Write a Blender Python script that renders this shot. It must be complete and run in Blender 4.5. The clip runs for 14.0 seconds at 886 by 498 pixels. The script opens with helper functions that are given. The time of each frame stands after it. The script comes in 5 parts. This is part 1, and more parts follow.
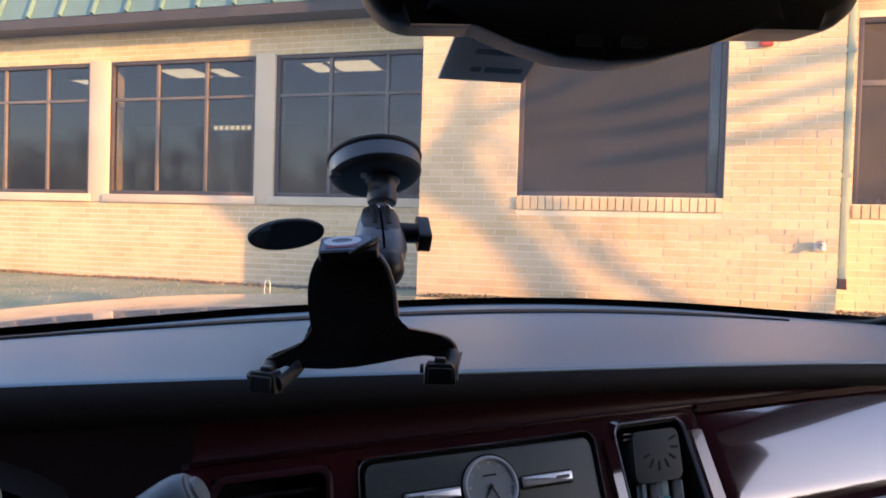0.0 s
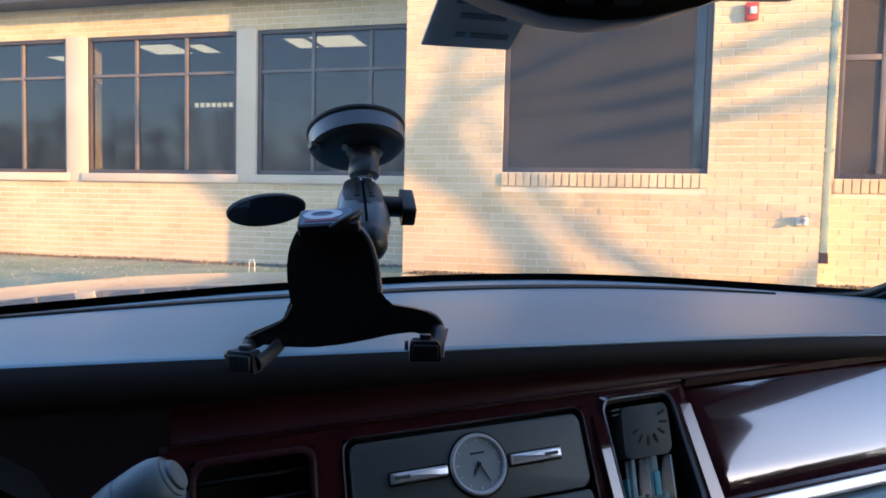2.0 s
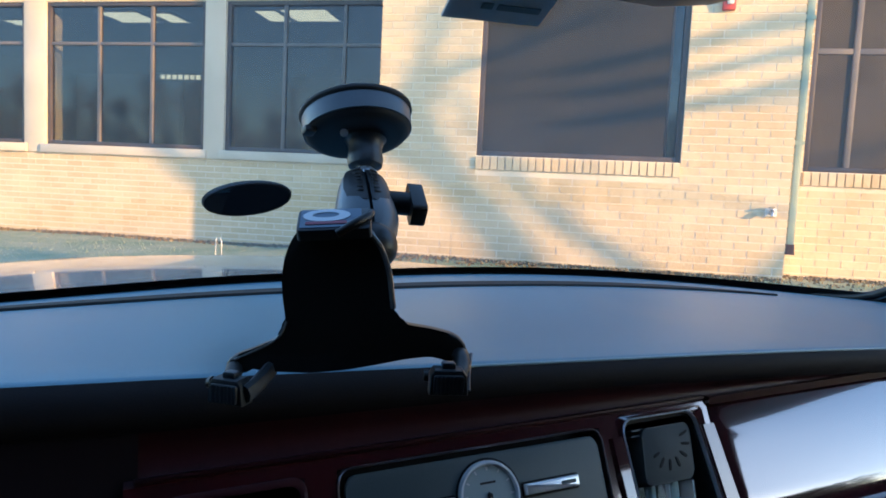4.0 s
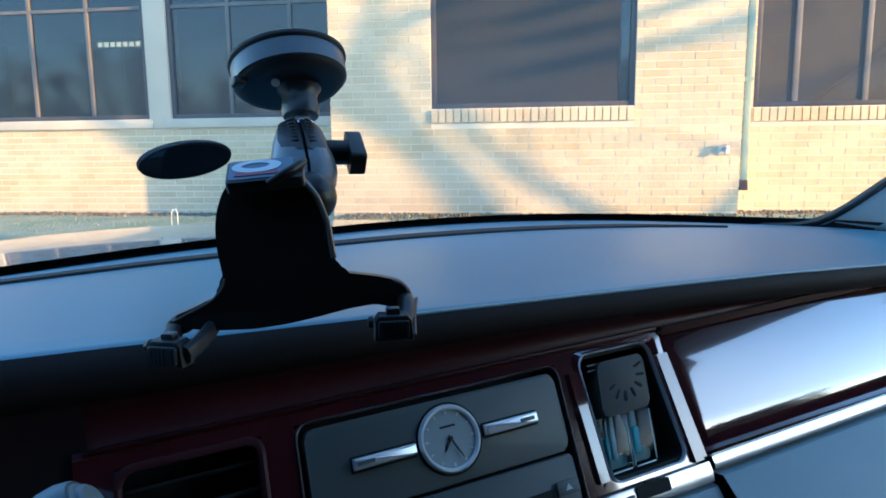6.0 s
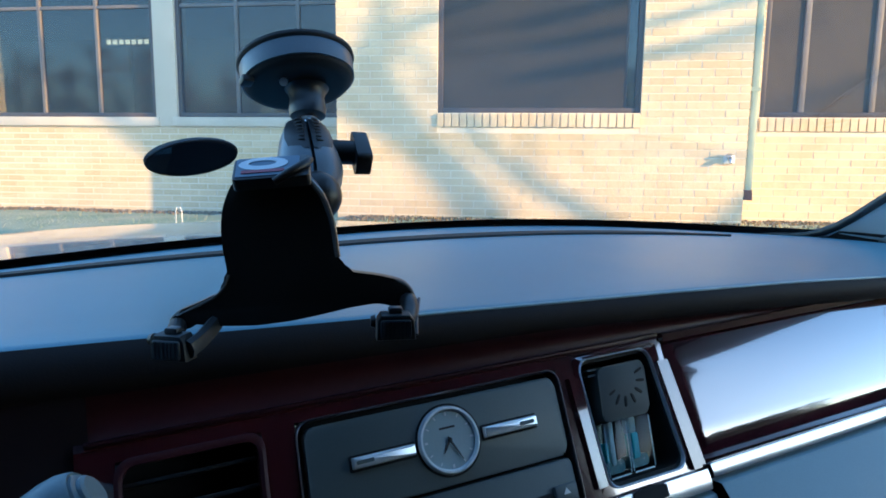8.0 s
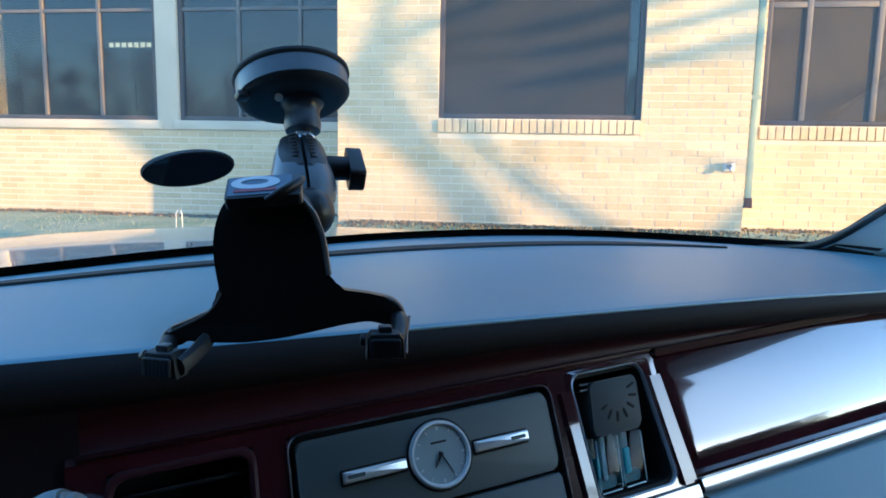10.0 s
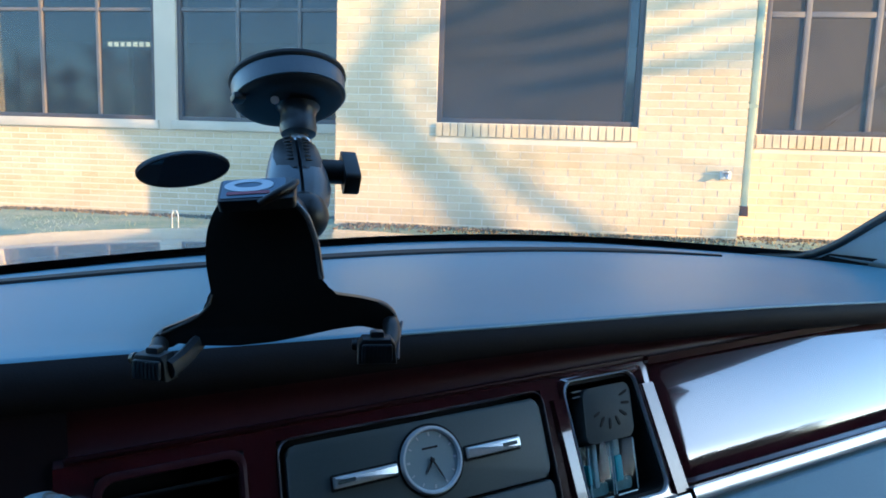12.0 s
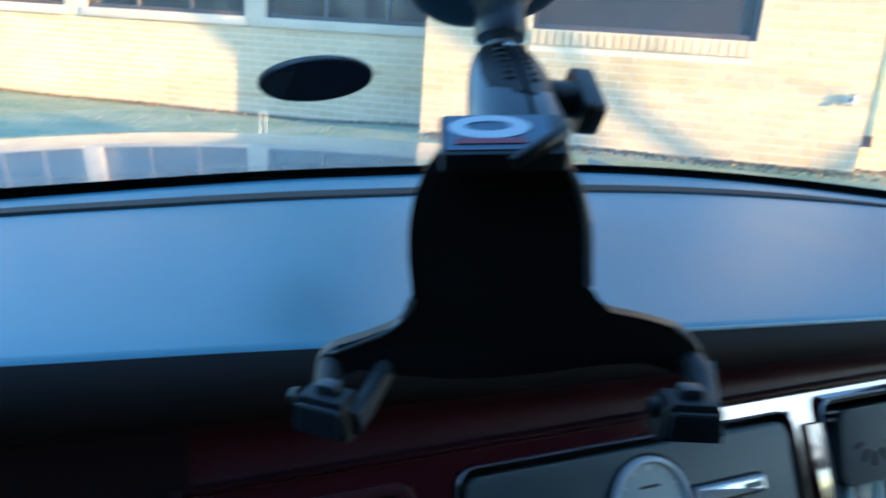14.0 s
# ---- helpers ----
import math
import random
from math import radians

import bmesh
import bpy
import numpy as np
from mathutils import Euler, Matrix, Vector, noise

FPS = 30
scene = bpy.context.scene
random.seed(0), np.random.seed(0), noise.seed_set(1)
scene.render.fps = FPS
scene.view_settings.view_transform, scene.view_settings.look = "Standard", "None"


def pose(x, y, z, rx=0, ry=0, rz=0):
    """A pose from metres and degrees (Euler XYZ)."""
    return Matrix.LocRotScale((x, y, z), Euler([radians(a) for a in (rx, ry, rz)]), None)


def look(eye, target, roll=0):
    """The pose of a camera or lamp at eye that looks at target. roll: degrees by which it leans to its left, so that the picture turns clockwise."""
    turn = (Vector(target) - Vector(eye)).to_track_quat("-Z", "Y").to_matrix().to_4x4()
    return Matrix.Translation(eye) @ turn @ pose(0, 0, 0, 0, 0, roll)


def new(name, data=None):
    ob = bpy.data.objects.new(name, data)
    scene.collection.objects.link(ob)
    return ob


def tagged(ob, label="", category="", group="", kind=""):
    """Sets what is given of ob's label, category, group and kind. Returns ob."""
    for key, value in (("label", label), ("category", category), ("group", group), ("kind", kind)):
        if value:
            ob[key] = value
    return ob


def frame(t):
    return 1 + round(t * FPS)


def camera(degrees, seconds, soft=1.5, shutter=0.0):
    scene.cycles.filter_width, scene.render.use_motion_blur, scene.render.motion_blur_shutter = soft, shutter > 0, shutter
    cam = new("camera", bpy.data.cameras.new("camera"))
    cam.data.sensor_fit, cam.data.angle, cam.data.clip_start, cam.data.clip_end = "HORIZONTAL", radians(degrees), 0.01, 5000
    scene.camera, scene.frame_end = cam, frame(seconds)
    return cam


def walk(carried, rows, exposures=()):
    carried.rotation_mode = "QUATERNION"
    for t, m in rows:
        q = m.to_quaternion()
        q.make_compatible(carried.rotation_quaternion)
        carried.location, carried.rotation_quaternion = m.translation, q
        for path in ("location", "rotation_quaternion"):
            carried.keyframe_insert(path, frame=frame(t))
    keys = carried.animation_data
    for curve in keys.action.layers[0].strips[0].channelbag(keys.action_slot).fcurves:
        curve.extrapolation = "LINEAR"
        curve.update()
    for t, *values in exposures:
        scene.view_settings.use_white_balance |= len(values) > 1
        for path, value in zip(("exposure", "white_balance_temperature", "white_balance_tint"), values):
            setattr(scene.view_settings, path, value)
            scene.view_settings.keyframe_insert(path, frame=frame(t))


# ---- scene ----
cam = camera(67.4, 14.0, soft=1.7, shutter=0.5)
PATH = [
    (0, (0.923, 0.542, 1.26), (0.416, 2.476, 1.216), 1.7),
    (0.5, (0.923, 0.549, 1.255), (0.431, 2.485, 1.174), 1.2),
    (1, (0.92, 0.554, 1.255), (0.441, 2.493, 1.15), 0.9),
    (1.5, (0.92, 0.555, 1.256), (0.45, 2.496, 1.156), 1.0),
    (2, (0.92, 0.556, 1.257), (0.457, 2.499, 1.147), 1.3),
    (4.3, (0.872, 0.63, 1.267), (0.533, 2.593, 1.08), 3.1),
    (4.5, (0.869, 0.642, 1.263), (0.553, 2.605, 1.05), 3.0),
    (5, (0.891, 0.617, 1.26), (0.638, 2.579, 0.965), 0.0),
    (5.5, (0.89, 0.615, 1.261), (0.634, 2.577, 0.966), -0.4),
    (6, (0.89, 0.614, 1.26), (0.633, 2.576, 0.97), -0.6),
    (6.5, (0.89, 0.615, 1.259), (0.632, 2.577, 0.971), -0.7),
    (7, (0.89, 0.617, 1.257), (0.63, 2.579, 0.972), -0.4),
    (7.5, (0.889, 0.613, 1.259), (0.626, 2.575, 0.973), 0.2),
    (8, (0.89, 0.612, 1.259), (0.624, 2.575, 0.98), 0.6),
    (10.5, (0.895, 0.611, 1.267), (0.632, 2.577, 1.003), 1.2),
    (11, (0.894, 0.613, 1.265), (0.638, 2.579, 1.003), 1.5),
    (11.5, (0.89, 0.613, 1.263), (0.636, 2.58, 1.001), 2.0),
    (12, (0.896, 0.612, 1.267), (0.639, 2.58, 1.013), 1.9),
    (12.5, (0.901, 0.616, 1.266), (0.658, 2.584, 1.006), 2.1),
    (13, (0.894, 0.65, 1.273), (0.678, 2.616, 0.974), 2.9),
    (13.5, (0.853, 0.706, 1.272), (0.621, 2.656, 0.89), 3.9),
    (14, (0.801, 0.723, 1.269), (0.35, 2.599, 0.742), 4.3),
]
# seconds, stops, kelvin, tint
EXPOSURES = [(0.0, 2.36, 7750, 37), (2.2, 2.4, 6480, 23), (4.3, 2.33, 5820, 11), (5.0, 2.5, 5530, 7), (12.5, 2.55, 5460, 6), (13.5, 2.51, 5540, 8), (14.0, 2.8, 5280, 2)]
walk(cam, [(t, look(eye, target, roll)) for t, eye, target, roll in PATH], EXPOSURES)

# ---------------------------------------------------------------- light
SUN_AZ = radians(-21.5)      # the sun's bearing, from +x towards +y
SUN_EL = radians(9.0)
to_sun = Vector((math.cos(SUN_EL) * math.cos(SUN_AZ), math.cos(SUN_EL) * math.sin(SUN_AZ), math.sin(SUN_EL)))
world = bpy.data.worlds.new("sky")
scene.world = world
world.use_nodes = True
wt = world.node_tree
sky = wt.nodes.new("ShaderNodeTexSky")
sky.sky_type, sky.sun_disc = "NISHITA", False
sky.sun_elevation, sky.sun_rotation = SUN_EL, radians(90) - SUN_AZ
sky.air_density, sky.dust_density, sky.ozone_density = 1.0, 0.4, 2.2
wt.nodes["Background"].inputs[1].default_value = 0.15
wt.links.new(sky.outputs[0], wt.nodes["Background"].inputs[0])
sun = new("sun", bpy.data.lights.new("sun", "SUN"))
sun.data.energy, sun.data.angle, sun.data.color = 2.46, radians(0.75), (1.0, 0.525, 0.155)
sun.matrix_world = look(to_sun * 40, (0, 0, 0))


# ---------------------------------------------------------------- materials
def material(name, color, rough=0.6, metal=0.0, spec=0.5, coat=0.0):
    m = bpy.data.materials.new(name)
    m.use_nodes = True
    b = m.node_tree.nodes["Principled BSDF"]
    b.inputs["Base Color"].default_value = (*color, 1)
    b.inputs["Roughness"].default_value = rough
    b.inputs["Metallic"].default_value = metal
    b.inputs["Specular IOR Level"].default_value = spec
    b.inputs["Coat Weight"].default_value = coat
    b.inputs["Coat Roughness"].default_value = 0.04
    return m


def worn(name, color, other, rough=0.6, metal=0.0, coarse=3.0, fine=60.0, bump=0.2, depth=0.002, spec=0.5, coat=0.0, island=0.0, ob_random=0.0, rough_var=0.12):
    """A surface with stains at a coarse scale, grain at a fine one and relief."""
    m = material(name, color, rough, metal, spec, coat)
    nt = m.node_tree
    n, l, b = nt.nodes, nt.links, nt.nodes["Principled BSDF"]
    tc = n.new("ShaderNodeNewGeometry")
    big, small = n.new("ShaderNodeTexNoise"), n.new("ShaderNodeTexNoise")
    big.inputs["Scale"].default_value, small.inputs["Scale"].default_value = coarse, fine
    big.inputs["Detail"].default_value, small.inputs["Detail"].default_value = 5, 3
    l.new(tc.outputs["Position"], big.inputs["Vector"])
    l.new(tc.outputs["Position"], small.inputs["Vector"])
    mixf = n.new("ShaderNodeMath")
    mixf.operation = "MULTIPLY_ADD"
    l.new(small.outputs[0], mixf.inputs[0])
    mixf.inputs[1].default_value = 0.45
    l.new(big.outputs[0], mixf.inputs[2])
    ramp = n.new("ShaderNodeMapRange")
    ramp.inputs[1].default_value, ramp.inputs[2].default_value = 0.5, 0.95
    l.new(mixf.outputs[0], ramp.inputs[0])
    last = ramp.outputs[0]
    if island or ob_random:
        src = tc.outputs["Random Per Island"] if island else n.new("ShaderNodeObjectInfo").outputs["Random"]
        add = n.new("ShaderNodeMath")
        add.operation = "MULTIPLY_ADD"
        l.new(src, add.inputs[0])
        add.inputs[1].default_value = island or ob_random
        l.new(last, add.inputs[2])
        sub = n.new("ShaderNodeMath")
        sub.operation, sub.use_clamp = "SUBTRACT", True
        l.new(add.outputs[0], sub.inputs[0])
        sub.inputs[1].default_value = (island or ob_random) / 2
        last = sub.outputs[0]
    mix = n.new("ShaderNodeMix")
    mix.data_type = "RGBA"
    mix.inputs[6].default_value, mix.inputs[7].default_value = (*color, 1), (*other, 1)
    l.new(last, mix.inputs[0])
    l.new(mix.outputs[2], b.inputs["Base Color"])
    rr = n.new("ShaderNodeMapRange")
    rr.inputs[3].default_value, rr.inputs[4].default_value = max(0.02, rough - rough_var), min(1, rough + rough_var)
    l.new(mixf.outputs[0], rr.inputs[0])
    l.new(rr.outputs[0], b.inputs["Roughness"])
    if bump:
        bp = n.new("ShaderNodeBump")
        bp.inputs["Strength"].default_value, bp.inputs["Distance"].default_value = bump, depth
        l.new(small.outputs[0], bp.inputs["Height"])
        l.new(bp.outputs[0], b.inputs["Normal"])
    return m


def clear_pane(name, tint, ior=1.5, gloss=0.01, dull=None):
    """Thin glass: clear but for its Fresnel gloss."""
    m = bpy.data.materials.new(name)
    m.use_nodes = True
    n, l = m.node_tree.nodes, m.node_tree.links
    n.remove(n["Principled BSDF"])
    tr, gl, fr, mx = n.new("ShaderNodeBsdfTransparent"), n.new("ShaderNodeBsdfGlossy"), n.new("ShaderNodeLayerWeight"), n.new("ShaderNodeMixShader")
    tr.inputs[0].default_value = (*tint, 1)
    gl.inputs["Roughness"].default_value = gloss
    fr.inputs[0].default_value = 0.5
    pw, ma = n.new("ShaderNodeMath"), n.new("ShaderNodeMath")
    pw.operation, pw.inputs[1].default_value = "POWER", 5.0
    f0 = ((ior - 1) / (ior + 1)) ** 2
    ma.operation, ma.inputs[1].default_value, ma.inputs[2].default_value = "MULTIPLY_ADD", 1 - f0, f0
    l.new(fr.outputs["Facing"], pw.inputs[0])
    l.new(pw.outputs[0], ma.inputs[0])
    l.new(ma.outputs[0], mx.inputs[0])
    l.new(tr.outputs[0], mx.inputs[1])
    l.new(gl.outputs[0], mx.inputs[2])
    l.new(mx.outputs[0], n["Material Output"].inputs[0])
    return m


BRICK = worn("buff_brick", (0.55, 0.43, 0.262), (0.73, 0.595, 0.395), 0.85, coarse=1.6, fine=45, bump=0.5, depth=0.004, spec=0.2, island=0.55)
BRICK_SINGLE = worn("buff_brick_single", (0.55, 0.43, 0.262), (0.73, 0.595, 0.395), 0.85, coarse=1.6, fine=45, bump=0.5, depth=0.004, spec=0.2, ob_random=0.55)
MORTAR = worn("pale_mortar", (0.72, 0.64, 0.50), (0.81, 0.73, 0.60), 0.95, coarse=2, fine=90, bump=0.4, spec=0.1)
CONCRETE = worn("sill_concrete", (0.55, 0.48, 0.38), (0.66, 0.58, 0.47), 0.9, coarse=2, fine=70, bump=0.3, spec=0.2)
FRAME_BROWN = worn("bronze_frame_paint", (0.045, 0.035, 0.032), (0.075, 0.06, 0.055), 0.42, coarse=4, fine=80, bump=0.05)
FRAME_GREY = worn("grey_mullion_paint", (0.11, 0.10, 0.095), (0.16, 0.145, 0.14), 0.5, coarse=4, fine=80, bump=0.05)
FASCIA_DARK = worn("dark_gutter_paint", (0.035, 0.032, 0.032), (0.06, 0.055, 0.055), 0.5, coarse=3, fine=50, bump=0.1)
ROOF_TEAL = worn("teal_roof_metal", (0.09, 0.20, 0.20), (0.13, 0.26, 0.26), 0.4, coarse=1, fine=20, bump=0.08)
PIPE_GREEN = worn("pale_green_downspout", (0.24, 0.31, 0.24), (0.33, 0.40, 0.31), 0.5, coarse=5, fine=60, bump=0.1)
RUST = worn("rusty_pipe_foot", (0.05, 0.025, 0.015), (0.12, 0.05, 0.03), 0.85, coarse=20, fine=150, bump=0.4)
WINDOW_GLASS = clear_pane("window_glass", (0.36, 0.38, 0.39), 1.65, 0.05)
SCREEN_MESH = worn("sun_screen_cloth", (0.024, 0.025, 0.023), (0.037, 0.036, 0.032), 0.8, coarse=1.5, fine=40, bump=0.0, spec=0.25)
SCREEN_BROWN = worn("brown_sun_screen_cloth", (0.050, 0.044, 0.035), (0.078, 0.067, 0.052), 0.8, coarse=2.5, fine=40, bump=0.0, spec=0.25)
ROOM_WALL = worn("room_wall", (0.30, 0.28, 0.27), (0.40, 0.37, 0.35), 0.9, coarse=0.8, fine=12, bump=0)
ROOM_CEIL = worn("room_ceiling", (0.22, 0.20, 0.19), (0.28, 0.26, 0.24), 0.9, coarse=1.5, fine=30, bump=0)
GRASS_SOIL = worn("lawn_soil", (0.19, 0.28, 0.17), (0.43, 0.43, 0.30), 0.95, coarse=1.7, fine=14, bump=0.3, depth=0.01, spec=0.1)
GRASS = worn("winter_grass", (0.22, 0.285, 0.19), (0.33, 0.35, 0.25), 0.8, coarse=1.5, fine=8, bump=0, island=0.2, spec=0.2)
LITTER = worn("dry_leaves", (0.13, 0.095, 0.05), (0.22, 0.18, 0.11), 0.9, coarse=3, fine=30, bump=0, island=0.5, spec=0.1)
PAVING = worn("worn_concrete_paving", (0.30, 0.28, 0.25), (0.42, 0.39, 0.35), 0.9, coarse=0.8, fine=40, bump=0.4, depth=0.004)
BARK = worn("grey_bark", (0.09, 0.07, 0.055), (0.17, 0.14, 0.11), 0.95, coarse=4, fine=40, bump=0.8, depth=0.02, spec=0.1)
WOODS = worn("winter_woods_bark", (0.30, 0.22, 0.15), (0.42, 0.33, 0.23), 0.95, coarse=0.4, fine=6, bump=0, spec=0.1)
LEAF_DARK = worn("evergreen_leaf", (0.02, 0.045, 0.03), (0.05, 0.085, 0.05), 0.6, coarse=2, fine=20, bump=0, island=0.6)
WHITE_METAL = worn("pale_painted_metal", (0.62, 0.62, 0.60), (0.75, 0.74, 0.72), 0.45, coarse=20, fine=200, bump=0.1)
STEEL = worn("dull_steel", (0.45, 0.45, 0.45), (0.62, 0.62, 0.62), 0.35, 1.0, coarse=20, fine=200, bump=0.1)

DASH = worn("dark_dash_vinyl", (0.074, 0.186, 0.250), (0.100, 0.230, 0.300), 0.31, coarse=5, fine=900, bump=0.35, depth=0.0006, spec=0.5)
DASH_LOW = worn("blue_grey_lower_dash", (0.22, 0.32, 0.355), (0.27, 0.38, 0.41), 0.42, coarse=5, fine=900, bump=0.3, depth=0.0005)
BURGUNDY = worn("burgundy_lacquer", (0.036, 0.006, 0.009), (0.055, 0.010, 0.014), 0.10, coarse=6, fine=60, bump=0.0, spec=1.0, coat=1.0, rough_var=0.03)
PANEL_GREY = worn("charcoal_soft_paint", (0.074, 0.092, 0.094), (0.097, 0.117, 0.119), 0.5, coarse=8, fine=900, bump=0.15, depth=0.0003)
BURGUNDY.node_tree.nodes["Principled BSDF"].inputs["Coat IOR"].default_value = 1.9
GAP = material("dark_gap", (0.004, 0.004, 0.004), 0.8)
CHROME = material("satin_chrome", (0.80, 0.81, 0.82), 0.20, 0.7)
BRIGHT = worn("brushed_chrome", (0.80, 0.80, 0.82), (0.88, 0.88, 0.90), 0.32, 0.55, coarse=30, fine=300, bump=0.0, rough_var=0.08)
DIAL = worn("pale_clock_dial", (0.31, 0.39, 0.42), (0.34, 0.42, 0.45), 0.34, 0.3, coarse=12, fine=400, bump=0.0, rough_var=0.03)
INK = material("black_ink", (0.010, 0.011, 0.014), 0.5)
PALE_INK = material("pale_print", (0.62, 0.64, 0.66), 0.6)
MOUNT = worn("black_mount_plastic", (0.007, 0.007, 0.008), (0.012, 0.012, 0.013), 0.36, coarse=20, fine=700, bump=0.12, depth=0.0003)
MOUNT_GREY = worn("slate_mount_plastic", (0.026, 0.032, 0.040), (0.038, 0.045, 0.054), 0.33, coarse=20, fine=700, bump=0.15, depth=0.0003)
# far paler than the black cradle: the glint on its edges, as colour
EDGE_SHINE = material("cradle_edge_glint", (0.16, 0.17, 0.18), 0.14, 0.2, 0.8)
MOUNT_LIGHT = worn("light_slate_plastic", (0.085, 0.108, 0.132), (0.108, 0.132, 0.158), 0.30, coarse=20, fine=700, bump=0.1, depth=0.0002)
BURGUNDY_SATIN = worn("burgundy_satin", (0.034, 0.008, 0.011), (0.050, 0.012, 0.016), 0.42, coarse=6, fine=200, bump=0.05, spec=0.2)
BURGUNDY_TRIM = worn("burgundy_trim_lacquer", (0.036, 0.006, 0.009), (0.055, 0.010, 0.014), 0.14, coarse=6, fine=60, bump=0.0, spec=0.8, coat=1.0, rough_var=0.03)
RIDGE = worn("burgundy_ridge_lacquer", (0.020, 0.004, 0.006), (0.034, 0.007, 0.009), 0.34, coarse=6, fine=60, bump=0.0, spec=0.5, coat=0.2, rough_var=0.05)
DRIVER_TRIM = worn("dark_driver_trim", (0.010, 0.005, 0.006), (0.016, 0.008, 0.009), 0.55, coarse=6, fine=300, bump=0.1, depth=0.0004, spec=0.2)
BEZEL = material("pale_polished_bezel", (0.86, 0.88, 0.90), 0.2, 0.15)
RIM_DARK = material("dark_chrome", (0.30, 0.27, 0.285), 0.28, 0.9)
FOOT_BLACK = worn("dark_foot_plastic", (0.012, 0.015, 0.019), (0.018, 0.022, 0.027), 0.42, coarse=20, fine=700, bump=0.15, depth=0.0003, spec=0.3)
# the dash vinyl again, darkened for the shade under its edge
DASH_SHADE = worn("shaded_dash_underside", (0.012, 0.010, 0.011), (0.018, 0.015, 0.016), 0.65, coarse=5, fine=900, bump=0.3, depth=0.0005, spec=0.18)
RUBBER = worn("black_rubber", (0.008, 0.008, 0.009), (0.016, 0.016, 0.017), 0.6, coarse=20, fine=500, bump=0.2, depth=0.0004)
FRESH_GREY = worn("grey_freshener_cap", (0.036, 0.048, 0.050), (0.050, 0.064, 0.066), 0.6, coarse=25, fine=800, bump=0.2, depth=0.0003)
CLEAR = clear_pane("clear_plastic", (0.88, 0.95, 0.96), 1.3, 0.02)
# pale colour standing in for highlights on the clear bottles' edges
GLASS_GLINT = material("plastic_edge_glint", (0.46, 0.58, 0.60), 0.12, 0.0, 0.8)
OIL = worn("aqua_oil", (0.02, 0.10, 0.11), (0.06, 0.20, 0.22), 0.45, coarse=160, fine=500, bump=0.1)
STALK_GREEN = worn("pale_green_stalk_plastic", (0.24, 0.29, 0.25), (0.30, 0.35, 0.31), 0.5, coarse=20, fine=600, bump=0.1, depth=0.0003)
WICK = worn("white_wick", (0.32, 0.40, 0.40), (0.48, 0.56, 0.56), 0.8, coarse=60, fine=500, bump=0.2)
TEAL_WICK = worn("teal_cartridge", (0.03, 0.30, 0.36), (0.06, 0.42, 0.48), 0.4, coarse=60, fine=500, bump=0.1)
GLASS = clear_pane("windscreen_glass", (0.95, 0.98, 0.97), 1.35, 0.004)
# a thin film of dust on the windscreen scatters some of the sky's light
_n, _l = GLASS.node_tree.nodes, GLASS.node_tree.links
_old = _n["Material Output"].inputs[0].links[0].from_socket
_dust, _mx, _film, _geo, _amt = _n.new("ShaderNodeBsdfTranslucent"), _n.new("ShaderNodeMixShader"), _n.new("ShaderNodeTexNoise"), _n.new("ShaderNodeNewGeometry"), _n.new("ShaderNodeMapRange")
_dust.inputs[0].default_value = (0.8, 0.8, 0.8, 1)
_film.inputs["Scale"].default_value, _film.inputs["Detail"].default_value = 7.0, 4
_amt.inputs[3].default_value, _amt.inputs[4].default_value = 0.025, 0.065
_l.new(_geo.outputs["Position"], _film.inputs["Vector"])
_l.new(_film.outputs[0], _amt.inputs[0])
_l.new(_amt.outputs[0], _mx.inputs[0])
_l.new(_old, _mx.inputs[1])
_l.new(_dust.outputs[0], _mx.inputs[2])
_l.new(_mx.outputs[0], _n["Material Output"].inputs[0])
DISC_BLACK = worn("black_adhesive_foam", (0.010, 0.009, 0.011), (0.015, 0.014, 0.016), 0.9, coarse=20, fine=600, bump=0.1, depth=0.0002, spec=0.08)
FRIT = material("black_glass_border", (0.004, 0.004, 0.005), 0.35)
HEADLINER = worn("grey_headliner", (0.06, 0.062, 0.065), (0.085, 0.087, 0.09), 0.95, coarse=3, fine=300, bump=0.2)
TRIM_GREY = worn("blue_grey_pillar_trim", (0.48, 0.58, 0.65), (0.56, 0.66, 0.73), 0.7, coarse=5, fine=500, bump=0.2)
CABIN = worn("dark_cabin_trim", (0.008, 0.008, 0.009), (0.014, 0.014, 0.015), 0.8, coarse=4, fine=200, bump=0.2, spec=0.15)
CAR_PAINT = worn("silver_car_paint", (0.42, 0.43, 0.44), (0.50, 0.51, 0.52), 0.22, 0.35, coarse=2, fine=1500, bump=0.0, coat=1.0, rough_var=0.05)
LEVER = worn("pale_grey_lever_plastic", (0.095, 0.145, 0.175), (0.13, 0.185, 0.215), 0.42, coarse=20, fine=600, bump=0.15, depth=0.0003)
MIRROR_GLASS = material("mirror_silver", (0.86, 0.87, 0.88), 0.015, 1.0)
TYRE = worn("tyre_rubber", (0.012, 0.012, 0.013), (0.025, 0.025, 0.026), 0.8, coarse=10, fine=200, bump=0.4)
STICKER = worn("grey_sticker_film", (0.28, 0.29, 0.30), (0.34, 0.35, 0.36), 0.6, coarse=15, fine=400, bump=0)
LABEL_BLUE = material("blue_label", (0.14, 0.20, 0.28), 0.35)
LABEL_WHITE = material("white_label", (0.75, 0.80, 0.86), 0.2)
ALARM_RED = worn("red_alarm_plastic", (0.45, 0.04, 0.03), (0.55, 0.07, 0.05), 0.4, coarse=20, fine=200, bump=0.05)
LABEL_RED = material("red_label", (0.34, 0.08, 0.11), 0.25)
TUBE_LIGHT = bpy.data.materials.new("lit_ceiling_panel")
TUBE_LIGHT.use_nodes = True
